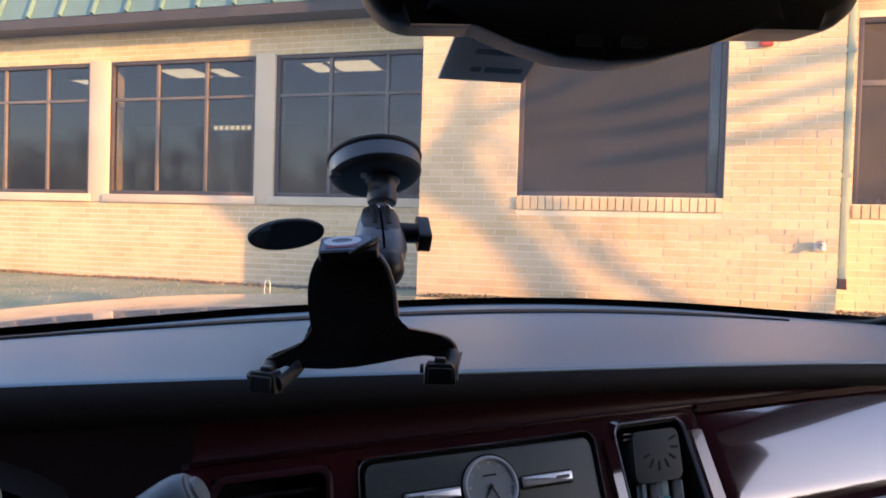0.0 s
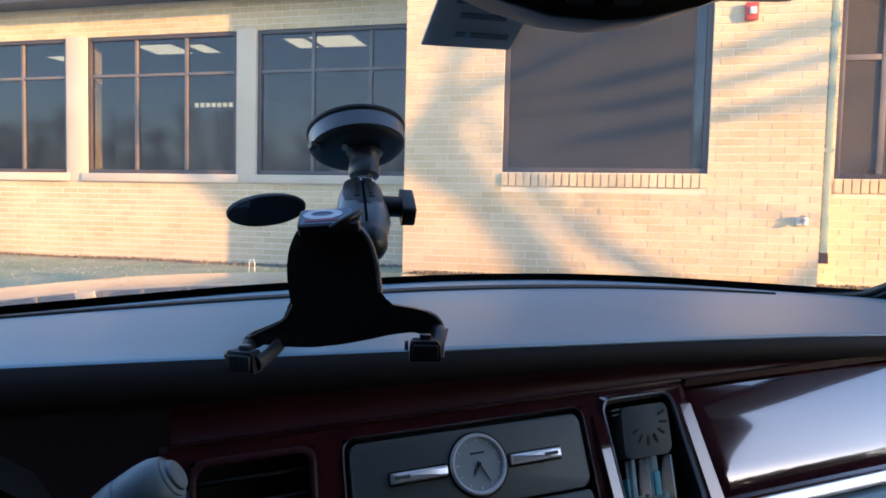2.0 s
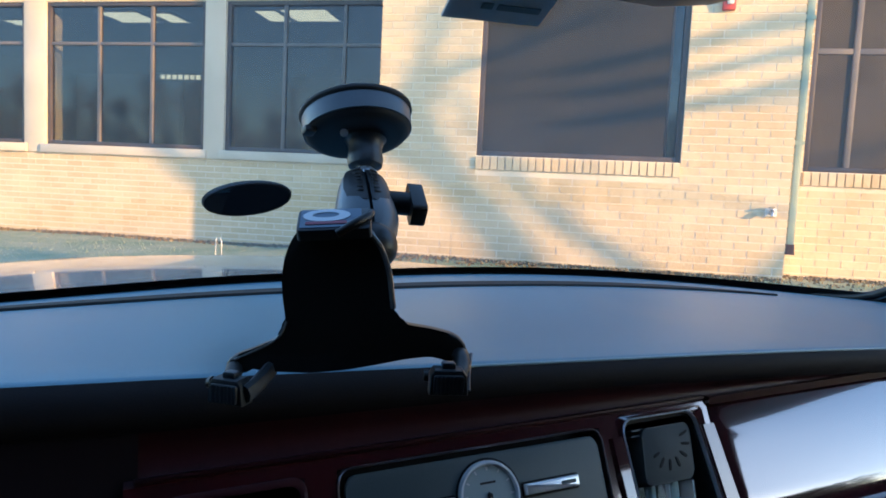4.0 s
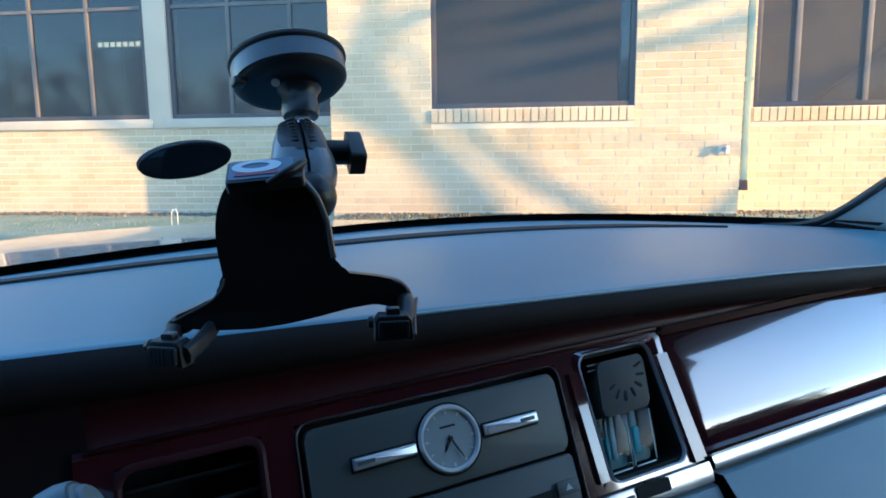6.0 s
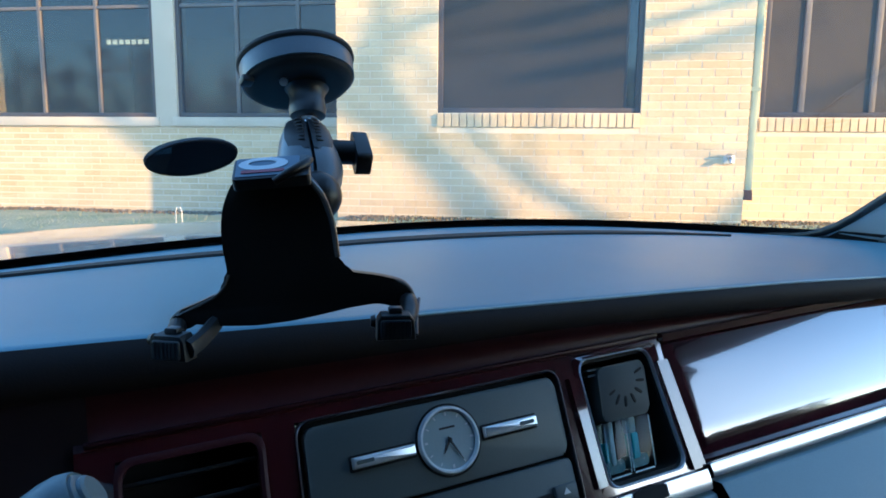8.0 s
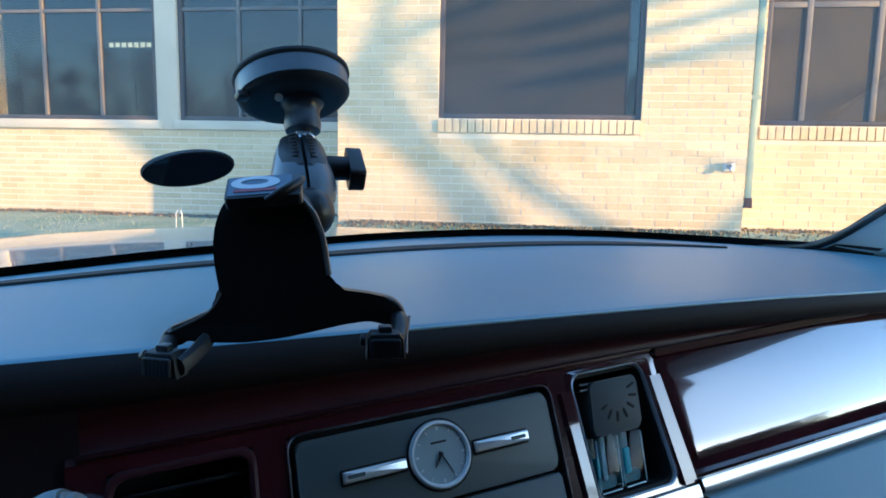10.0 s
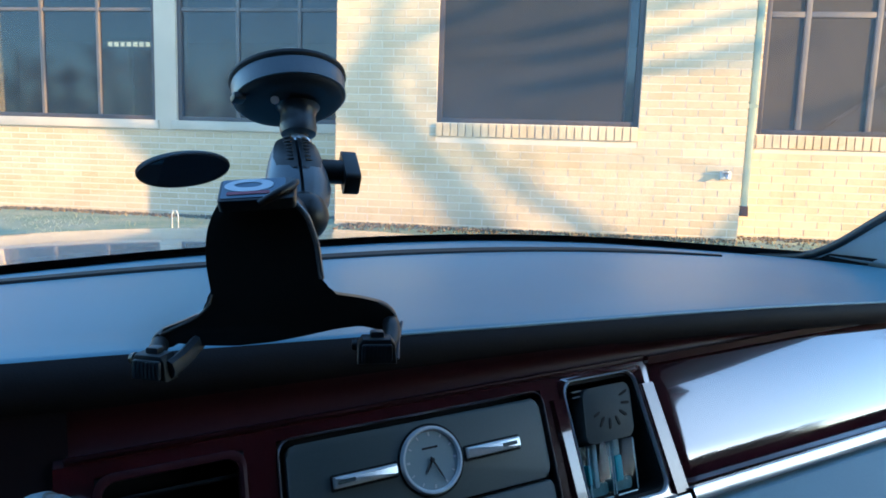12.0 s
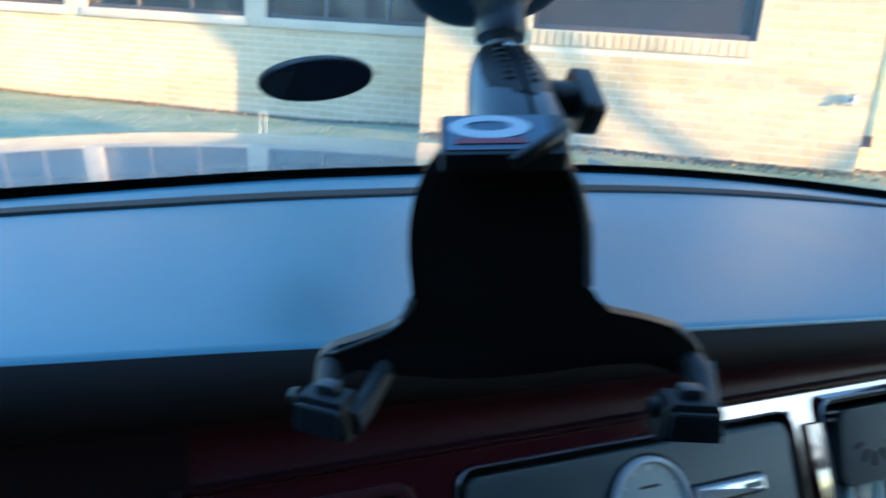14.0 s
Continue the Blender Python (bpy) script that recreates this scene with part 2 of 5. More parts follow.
TUBE_LIGHT.node_tree.nodes["Principled BSDF"].inputs["Emission Color"].default_value = (1.0, 0.86, 0.52, 1)
TUBE_LIGHT.node_tree.nodes["Principled BSDF"].inputs["Emission Strength"].default_value = 0.95


# ---------------------------------------------------------------- mesh helpers
def thing(name, m, label, category, group="", kind=""):
    ob = new(name)
    ob.matrix_world = m
    return tagged(ob, label, category, group, kind)


def finish(name, bm, mat, smooth=True, angle=38):
    me = bpy.data.meshes.new(name)
    bmesh.ops.recalc_face_normals(bm, faces=bm.faces)
    if smooth:
        for f in bm.faces:
            f.smooth = True
        for e in bm.edges:
            if len(e.link_faces) == 2 and e.calc_face_angle(0) > radians(angle):
                e.smooth = False
    bm.to_mesh(me)
    bm.free()
    for one in (mat if isinstance(mat, (list, tuple)) else [mat]):
        me.materials.append(one)
    return me


def part(name, bm, mat, parent, label="", smooth=True):
    """One mesh under a thing or part; its coordinates are those of its top thing."""
    ob = new(name, finish(name, bm, mat, smooth))
    ob.parent = parent
    if label:
        tagged(ob, label)
    return ob


def piece(name, me, parent, place):
    ob = new(name, me)
    ob.parent = parent
    ob.location = place
    return ob


def add_box(bm, lo, hi, bevel=0.0, seg=2, m=None):
    r = bmesh.ops.create_cube(bm, size=1)
    vs = r["verts"]
    for v in vs:
        v.co = Vector([lo[i] + (v.co[i] + 0.5) * (hi[i] - lo[i]) for i in range(3)])
    if bevel:
        es = {e for v in vs for e in v.link_edges}
        out = bmesh.ops.bevel(bm, geom=list(es), offset=bevel, segments=seg, profile=0.5, affect="EDGES")
        vs = list({v for f in out["faces"] for v in f.verts} | {v for v in vs if v.is_valid})
    if m is not None:
        for v in vs:
            v.co = m @ v.co
    return bm


def box(lo, hi, bevel=0.0, seg=2, m=None):
    return add_box(bmesh.new(), lo, hi, bevel, seg, m)


def slab(outline, place, d0, d1, bevel=0.0, seg=2, bm=None):
    """A plate with the given outline (a, b), set by place(a, b, d) from depth d0 to d1."""
    bm = bm or bmesh.new()
    low = [bm.verts.new(place(a, b, d0)) for a, b in outline]
    top = [bm.verts.new(place(a, b, d1)) for a, b in outline]
    n = len(outline)
    bm.faces.new(low[::-1])
    cap = bm.faces.new(top)
    for i in range(n):
        bm.faces.new((low[i], low[(i + 1) % n], top[(i + 1) % n], top[i]))
    if bevel:
        bmesh.ops.bevel(bm, geom=list(cap.edges), offset=bevel, segments=seg, profile=0.5, affect="EDGES")
    return bm


def ring_slab(outer, inner, place, d0, d1, bm=None, crown=0.0):
    """A frame between two outlines of equal length, with real depth; crown raises its middle line."""
    bm = bm or bmesh.new()
    n = len(outer)
    rows = []
    for loop, d in ((outer, d0), (outer, d1), ([((a[0] + b[0]) / 2, (a[1] + b[1]) / 2) for a, b in zip(outer, inner)], d1 + crown), (inner, d1), (inner, d0)):
        rows.append([bm.verts.new(place(a, b, d)) for a, b in loop])
    for r0, r1 in zip(rows, rows[1:] + rows[:1]):
        for i in range(n):
            bm.faces.new((r0[i], r0[(i + 1) % n], r1[(i + 1) % n], r1[i]))
    return bm


def round_rect(x0, y0, x1, y1, r, seg=5):
    out = []
    for cx, cy, a0 in ((x1 - r, y1 - r, 0), (x0 + r, y1 - r, 90), (x0 + r, y0 + r, 180), (x1 - r, y0 + r, 270)):
        for i in range(seg + 1):
            a = radians(a0 + 90 * i / seg)
            out.append((cx + r * math.cos(a), cy + r * math.sin(a)))
    return out


def loft(rows, bm=None, closed=False):
    """A sheet through rows of points."""
    bm = bm or bmesh.new()
    vs = [[bm.verts.new(p) for p in r] for r in rows]
    for a, b in zip(vs, vs[1:]):
        n = len(a)
        for i in range(n if closed else n - 1):
            bm.faces.new((a[i], a[(i + 1) % n], b[(i + 1) % n], b[i]))
    return bm


def lathe(profile, m, seg=40, bm=None):
    """Turns (radius, height) about m's z axis."""
    bm = bm or bmesh.new()
    rows = []
    for r, h in profile:
        if r < 1e-6:
            rows.append([bm.verts.new(m @ Vector((0, 0, h)))])
        else:
            rows.append([bm.verts.new(m @ Vector((r * math.cos(2 * math.pi * i / seg), r * math.sin(2 * math.pi * i / seg), h))) for i in range(seg)])
    for a, b in zip(rows, rows[1:]):
        if len(a) == 1 and len(b) == 1:
            continue
        for i in range(seg):
            j = (i + 1) % seg
            if len(a) == 1:
                bm.faces.new((a[0], b[i], b[j]))
            elif len(b) == 1:
                bm.faces.new((a[i], a[j], b[0]))
            else:
                bm.faces.new((a[i], a[j], b[j], b[i]))
    return bm


def tube(points, radii, seg=10, bm=None, caps=True, squash=1.0):
    """A tube through points, with a radius at each."""
    bm = bm or bmesh.new()
    pts = [Vector(p) for p in points]
    rows, up = [], Vector((0, 0, 1))
    for i, p in enumerate(pts):
        t = (pts[min(i + 1, len(pts) - 1)] - pts[max(i - 1, 0)]).normalized()
        a = t.cross(up)
        if a.length < 0.05:
            a = t.cross(Vector((0, 1, 0)))
        a.normalize()
        b = a.cross(t).normalized()
        r = radii[i] if isinstance(radii, (list, tuple)) else radii
        rows.append([bm.verts.new(p + a * r * math.cos(2 * math.pi * k / seg) + b * r * squash * math.sin(2 * math.pi * k / seg)) for k in range(seg)])
    for r0, r1 in zip(rows, rows[1:]):
        for k in range(seg):
            bm.faces.new((r0[k], r0[(k + 1) % seg], r1[(k + 1) % seg], r1[k]))
    if caps:
        bm.faces.new(rows[0][::-1])
        bm.faces.new(rows[-1])
    return bm


def axis_pose(at, z_way, x_way=(1, 0, 0)):
    z = Vector(z_way).normalized()
    x = Vector(x_way)
    x = (x - z * x.dot(z)).normalized()
    y = z.cross(x)
    return Matrix.Translation(at) @ Matrix((x, y, z)).transposed().to_4x4()


def smooth_line(points, count, passes=3):
    """count points evenly along a softened line through the given ones."""
    p = np.array(points, float)
    d = np.r_[0, np.cumsum(np.linalg.norm(np.diff(p, axis=0), axis=1))]
    s = np.linspace(0, d[-1], count)
    q = np.stack([np.interp(s, d, p[:, k]) for k in range(p.shape[1])], 1)
    for _ in range(passes):
        q[1:-1] = 0.25 * q[:-2] + 0.5 * q[1:-1] + 0.25 * q[2:]
    return [Vector(r) if len(r) == 3 else tuple(r) for r in q]


# ---------------------------------------------------------------- the building
I4 = Matrix.Identity(4)
BASE = 0.70                                  # the ground's height at the walls
BLOCK_Y, WING_Y, EAST_Y = 6.5, 7.45, 6.9     # wall faces
BLOCK_X = (-0.885, 2.64)
COURSE, BRICK_L, JOINT = 0.0665, 0.2, 0.0085


def wall_with_holes(name, label, x0, x1, z0, z1, face, back, holes, recess=0.0045):
    """A wall whose mortar face lies a little behind its bricks, with real openings through it."""
    xs = sorted({x0, x1, *[h[0] for h in holes], *[h[1] for h in holes]})
    zs = sorted({z0, z1, *[h[2] for h in holes], *[h[3] for h in holes]})
    bm = bmesh.new()
    solid = [[not any(h[0] <= (xa + xb) / 2 <= h[1] and h[2] <= (za + zb) / 2 <= h[3] for h in holes) for za, zb in zip(zs, zs[1:])] for xa, xb in zip(xs, xs[1:])]
    f = face + recess
    grid = {}

    def vert(i, k, y):
        key = (i, k, y)
        if key not in grid:
            grid[key] = bm.verts.new((xs[i], y, zs[k]))
        return grid[key]
    for i in range(len(xs) - 1):
        for k in range(len(zs) - 1):
            if not solid[i][k]:
                continue
            for y in (f, back):
                bm.faces.new((vert(i, k, y), vert(i + 1, k, y), vert(i + 1, k + 1, y), vert(i, k + 1, y)))
            for di, dk, a, b in ((-1, 0, (i, k), (i, k + 1)), (1, 0, (i + 1, k), (i + 1, k + 1)), (0, -1, (i, k), (i + 1, k)), (0, 1, (i, k + 1), (i + 1, k + 1))):
                ii, kk = i + di, k + dk
                if ii < 0 or kk < 0 or ii >= len(xs) - 1 or kk >= len(zs) - 1 or not solid[ii][kk]:
                    bm.faces.new((vert(*a, f), vert(*b, f), vert(*b, back), vert(*a, back)))
    ob = new(name, finish(name, bm, MORTAR, smooth=False))
    return tagged(ob, label, "wall", kind="structure")


W_TOP, W_BOT = 3.26, 1.64
WING_WINDOWS = [(-7.50, -5.485), (-5.195, -3.18), (-2.93, -0.905)]
BLOCK_WINDOW = (0.027, 1.765, 1.63, 3.25)
EAST_WINDOW = (2.84, 5.28, 1.62, 3.2)
wall_block = wall_with_holes("wall_block", "buff brick wall of a projecting bay, sunlit", BLOCK_X[0] + 0.006, BLOCK_X[1] - 0.006, 0.3, 4.4, BLOCK_Y, BLOCK_Y + 0.25, [BLOCK_WINDOW])
wall_wing = wall_with_holes("wall_wing", "buff brick wall with a row of wide windows", -9.4, BLOCK_X[0] + 0.3, 0.3, 3.95, WING_Y, WING_Y + 0.25, [(a, b, W_BOT, W_TOP) for a, b in WING_WINDOWS])
wall_east = wall_with_holes("wall_east", "buff brick wall with brown framed windows", BLOCK_X[1] - 0.3, 9.0, 0.3, 4.4, EAST_Y, EAST_Y + 0.25, [EAST_WINDOW, (5.5, 7.9, 1.61, 3.2)])
for nm, x in (("wall_block_side_west", BLOCK_X[0]), ("wall_block_side_east", BLOCK_X[1] - 0.25)):
    o = new(nm, finish(nm, box((x + 0.012, BLOCK_Y + 0.25, 0.3), (x + 0.238, WING_Y + 0.0, 4.4)), MORTAR, False))
    tagged(o, "short return wall of buff brick", "wall", kind="structure")
# the rooms behind the windows
for nm, lo, hi, mt in (("wall_room_back", (-9.4, 13.0, 0.3), (9.0, 13.2, 4.4), ROOM_WALL), ("floor_room", (-9.4, 7.7, 0.60), (9.0, 13.0, 0.7), ROOM_WALL),
                       ("ceiling_room", (-9.4, 7.71, 3.42), (9.0, 13.0, 3.55), ROOM_CEIL), ("wall_room_west", (-9.6, 7.45, 0.3), (-9.4, 13.2, 4.0), ROOM_WALL),
                       ("wall_room_east", (9.0, 6.9, 0.3), (9.2, 13.2, 4.4), ROOM_WALL), ("wall_room_divider", (-0.75, 7.75, 0.7), (-0.6, 13.0, 3.42), ROOM_WALL),
                       ("ceiling_bay", (-0.6, 6.76, 3.42), (9.0, 7.70, 3.55), ROOM_CEIL), ("floor_bay", (-0.6, 6.76, 0.60), (9.0, 7.69, 0.7), ROOM_WALL)):
    o = new(nm, finish(nm, box(lo, hi), mt, False))
    tagged(o, "dim plain surface of a room behind the windows", nm.split("_")[0], kind="structure")
flat_top = new("roof_flat", finish("roof_flat", box((-0.86, 6.52, 4.4), (9.2, 13.2, 4.52)), FASCIA_DARK, False))
tagged(flat_top, "plain flat roof over the bay", "roof", kind="structure")


def window(name, label, x0, x1, z0, z1, face, mullions, transoms, bar, mat_frame, mat_bar, thick=0.045, deep=0.07):
    """A window in its opening: frame, each bar and each pane as parts."""
    w = thing(name, pose(x0, face, z0), label, "window", kind="structure")
    W, H = x1 - x0, z1 - z0
    xs = [0, *[m - x0 for m in mullions], W]
    zs = [0, *[t - z0 for t in transoms], H]
    bm = bmesh.new()
    for lo, hi in (((0, 0, 0), (thick, deep, H)), ((W - thick, 0, 0), (W, deep, H)), ((thick, 0, 0), (W - thick, deep, thick)), ((thick, 0, H - thick), (W - thick, deep, H))):
        add_box(bm, lo, hi, 0.006)
    part("window_frame", bm, mat_frame, w)
    for x in xs[1:-1]:
        part("mullion", box((x - bar / 2, 0.008, thick), (x + bar / 2, deep - 0.006, H - thick), 0.005), mat_bar, w)
    for z in zs[1:-1]:
        for xa, xb in zip(xs, xs[1:]):
            a = xa + (thick if xa == 0 else bar / 2)
            b = xb - (thick if xb == W else bar / 2)
            part("transom", box((a, 0.012, z - bar / 2), (b, deep - 0.01, z + bar / 2), 0.005), mat_bar, w)
    for xa, xb in zip(xs, xs[1:]):
        for za, zb in zip(zs, zs[1:]):
            p = part("pane", box((xa + 0.01, 0.036, za + 0.01), (xb - 0.01, 0.042, zb - 0.01)), WINDOW_GLASS, w, smooth=False)
            p.visible_shadow = False
    return w


for i, (a, b) in enumerate(WING_WINDOWS):
    third = (b - a) / 3
    window("window_%d" % (i + 1), "wide six-pane window with slim grey bars", a, b, W_BOT, W_TOP, WING_Y + 0.012, [a + third, a + 2 * third], [2.80], 0.036, FRAME_BROWN, FRAME_GREY)
    sill = new("sill_%d" % (i + 1), finish("sill", box((a - 0.05, WING_Y - 0.045, W_BOT - 0.1), (b + (0.05 if b < -1 else 0.015), WING_Y + 0.12, W_BOT - 0.002), 0.008), CONCRETE))
    tagged(sill, "pale concrete window sill", "sill", kind="structure")
for i, (xa, xb) in enumerate(((-5.485, -5.195), (-3.18, -2.93))):
    pier = new("wall_pier_%d" % (i + 1), finish("wall_pier", box((xa + 0.002, WING_Y - 0.016, W_BOT - 0.10), (xb - 0.002, WING_Y + 0.012, W_TOP + 0.02), 0.006), CONCRETE))
    tagged(pier, "smooth buff pier between two windows", "pier", kind="structure")
bay_win = window("window_4", "large bay window covered by a dark sun screen", *BLOCK_WINDOW, BLOCK_Y + 0.03, [], [], 0.04, FRAME_BROWN, FRAME_BROWN, 0.045, 0.08)
part("sun_screen", box((0.045, 0.026, 0.045), (1.60, 0.031, 1.575)), SCREEN_MESH, bay_win, "dark woven sun screen over the glass", False)
part("side_stile", box((1.60, 0.03, 0.045), (1.622, 0.075, 1.575), 0.006), FRAME_BROWN, bay_win)
east_win = window("window_5", "brown framed window with slim upright bars and brown sun screens", *EAST_WINDOW, EAST_Y + 0.012, [3.19, 3.765, 4.34, 4.81], [2.65], 0.05, FRAME_BROWN, FRAME_GREY)
for xa, xb in zip((2.885, 3.217, 3.792, 4.367, 4.837), (3.163, 3.738, 4.313, 4.783, 5.235)):
    for za, zb in ((1.665, 2.623), (2.677, 3.155)):
        part("sun_screen", box((xa - EAST_WINDOW[0], 0.026, za - EAST_WINDOW[2]), (xb - EAST_WINDOW[0], 0.031, zb - EAST_WINDOW[2])), SCREEN_BROWN, east_win, "brown woven sun screen over the pane", False)
window("window_6", "brown framed window with slim upright bars", 5.5, 7.9, 1.61, 3.2, EAST_Y + 0.04, [6.1, 6.7, 7.3], [2.62], 0.05, FRAME_BROWN, FRAME_GREY)

# lit ceiling panels inside the wing
for lx, ly, wd, dp in ((-4.98, 8.62, 0.56, 0.52), (-4.40, 8.66, 0.26, 0.46), (-2.93, 8.58, 0.28, 0.50), (-2.42, 8.56, 0.58, 0.54), (-6.9, 8.9, 0.3, 0.3)):
    lamp = thing("ceiling_light", pose(lx, ly, 3.42), "lit fluorescent ceiling panel, warm white", "ceiling light", "lights in the classroom")
    part("frame", ring_slab(round_rect(-wd / 2 - 0.03, -dp / 2 - 0.03, wd / 2 + 0.03, dp / 2 + 0.03, 0.01, 1), round_rect(-wd / 2, -dp / 2, wd / 2, dp / 2, 0.01, 1), lambda a, b, d: Vector((a, b, -d)), 0.0, 0.03), WHITE_METAL, lamp)
    part("diffuser", box((-wd / 2, -dp / 2, -0.022), (wd / 2, dp / 2, -0.012)), TUBE_LIGHT, lamp, smooth=False)
# a strip of small bright panes far inside, above a door
strip = thing("clerestory_strip", pose(-5.44, 10.0, 2.835), "row of seven small bright panes inside the room", "window")
for k in range(7):
    part("pane", box((k * 0.1, 0, 0), (k * 0.1 + 0.062, 0.02, 0.066), 0.004), TUBE_LIGHT, strip)
part("rail", box((-0.06, 0.022, -0.04), (0.74, 0.05, 0.105), 0.005), FRAME_BROWN, strip)
part("post", box((0.32, 0.022, -2.15), (0.38, 0.05, -0.04), 0.004), FRAME_BROWN, strip)

# wing roof: dark gutter, soffit, steep teal metal with ribs
fas = new("gutter_trim", finish("gutter_trim", slab([(0, 0), (0.0, 0.10), (0.03, 0.13), (0.10, 0.13), (0.10, 0.0)], lambda a, b, d: Vector((d, WING_Y - 0.36 + a, 3.60 + b)), -9.4, BLOCK_X[0] + 0.0), FASCIA_DARK, False))
tagged(fas, "dark painted gutter under the metal roof", "gutter", kind="structure")
sof = new("soffit_trim", finish("soffit_trim", box((-9.4, WING_Y - 0.26, 3.62), (BLOCK_X[0], WING_Y + 0.02, 3.66)), FASCIA_DARK, False))
tagged(sof, "dark soffit boards under the eave", "soffit", kind="structure")
roof = thing("roof_wing", pose(0, WING_Y - 0.34, 3.73), "steep teal standing-seam metal roof", "roof", kind="structure")
slope = Vector((0, 0.34, 0.94))
for k in range(18):
    x = -9.38 + 0.47 * k
    x2 = min(x + 0.47, BLOCK_X[0])
    bm = slab([(x + 0.002, 0), (x2 - 0.002, 0), (x2 - 0.002, 0.55), (x + 0.002, 0.55)], lambda a, b, d: Vector((a, 0, 0)) + slope * b + Vector((0, 0.94, -0.34)) * d, 0.02, 0.0)
    part("roof_panel", bm, ROOF_TEAL, roof, smooth=False)
    if x2 < BLOCK_X[0]:
        bm = slab([(x2 - 0.02, 0), (x2 + 0.02, 0), (x2 + 0.02, 0.55), (x2 - 0.02, 0.55)], lambda a, b, d: Vector((a, 0, 0)) + slope * b + Vector((0, 0.94, -0.34)) * d, 0.0, -0.045, 0.008)
        part("roof_rib", bm, ROOF_TEAL, roof)
rear = new("roof_wing_top", finish("roof_wing_top", box((-9.4, 7.28, 4.17), (BLOCK_X[0], 13.2, 4.24)), ROOF_TEAL, False))
tagged(rear, "flat top of the metal roof", "roof", kind="structure")

# downspout in the corner of the bay
spout = thing("downspout", pose(BLOCK_X[1] + 0.036, BLOCK_Y + 0.045, 0.912), "pale green metal downspout with a rusty foot", "downspout")
part("pipe", slab(round_rect(-0.030, -0.035, 0.030, 0.035, 0.009, 2), lambda a, b, d: Vector((a, b, d)), 0.075, 3.5), PIPE_GREEN, spout)
part("foot", slab(round_rect(-0.034, -0.04, 0.034, 0.04, 0.01, 2), lambda a, b, d: Vector((a, b - 0.25 * max(0.0, 0.06 - d), d)), 0.0, 0.085), RUST, spout, "rusted cast-iron foot")
for z in (0.9, 1.9, 2.9):
    part("strap", slab(round_rect(-0.042, -0.038, 0.042, 0.042, 0.006, 1), lambda a, b, d: Vector((a, b, d)), z, z + 0.03), PIPE_GREEN, spout)

# tap on the wall
tap = thing("wall_tap", pose(2.50, BLOCK_Y, 1.25), "pale metal garden tap on the brick wall", "tap")
part("plate", slab(round_rect(-0.045, -0.035, 0.045, 0.035, 0.008, 2), lambda a, b, d: Vector((a, -d, b)), 0.0, 0.02, 0.003), WHITE_METAL, tap)
part("body", tube([(0.0, -0.015, 0.005), (0.0, -0.045, 0.005), (0.0, -0.062, -0.003), (0.0, -0.07, -0.03)], [0.02, 0.019, 0.018, 0.016], 12), STEEL, tap)
part("wheel_handle", lathe([(0.0, 0.0), (0.026, 0.0), (0.03, 0.005), (0.026, 0.011), (0.0, 0.011)], axis_pose((-0.004, -0.048, 0.03), (0, -0.4, 1)), 18), STEEL, tap)
part("stem", tube([(0.0, -0.042, 0.01), (0.0, -0.05, 0.034)], 0.007, 8), STEEL, tap)

# red alarm strobe high on the wall
alarm = thing("alarm_strobe", pose(2.045, BLOCK_Y, 2.875), "red alarm strobe box on the brick wall", "alarm")
part("body", box((-0.05, -0.045, 0.0), (0.05, 0.0, 0.14), 0.008), ALARM_RED, alarm)
part("lens", box((-0.022, -0.062, 0.04), (0.03, -0.044, 0.10), 0.008), WHITE_METAL, alarm, "pale strobe lens")

# bent wire stake in the lawn
hook = thing("wire_hoop", pose(-1.9, 5.5, 0.70), "small white bent-wire hoop in the grass", "garden stake")
part("wire", tube([(0, 0, -0.05), (0, 0, 0.10), (0.012, 0, 0.135), (0.04, 0, 0.135), (0.052, 0, 0.10), (0.052, 0, -0.05)], 0.0042, 8), WHITE_METAL, hook)

# ---------------------------------------------------------------- ground


def ground_z(x, y):
    """A bank that rises from the parking ground to the walls."""
    s = min(1, max(0, (y - 2.6) / 3.2))
    rise = 0.50 - 0.09 * min(1, max(0, (-0.6 - x) / 1.5))
    return 0.2 + rise * s * s * (3 - 2 * s) + 0.018 * noise.noise(Vector((x * 0.8, y * 0.8, 3)))


def axis_steps(fine, lo, hi, far):
    a = list(np.arange(lo, hi + 1e-6, fine))
    return [-far, -far / 4, -60, -25] + ([lo - 6, lo - 2] if lo > -20 else []) + a + [hi + 2, hi + 6, 25 + hi, 60 + hi, far / 4, far]


bm = bmesh.new()
gx, gy = axis_steps(0.3, -10, 9, 2500), axis_steps(0.25, -1, 8, 2500)
gv = [[bm.verts.new((x, y, ground_z(x, y) if abs(x) < 80 and abs(y) < 80 else 0.2)) for y in gy] for x in gx]
for i in range(len(gx) - 1):
    for k in range(len(gy) - 1):
        bm.faces.new((gv[i][k], gv[i + 1][k], gv[i + 1][k + 1], gv[i][k + 1]))
ground = new("ground", finish("ground", bm, GRASS_SOIL))
tagged(ground, "winter lawn soil and parking ground", "ground", kind="structure")
pav_pts = smooth_line([(-12, 2.75), (-5, 2.85), (0, 2.9), (5, 2.9), (14, 2.8)], 40, 1)
pav = new("pavement", finish("pavement", loft([[Vector((x, y - 8 * f, ground_z(x, y - 8 * f) + 0.03)) for f in (0, 0.02, 0.3, 1)] for x, y in pav_pts]), PAVING))
tagged(pav, "worn pale concrete parking surface", "pavement", kind="structure")
rng = random.Random(5)


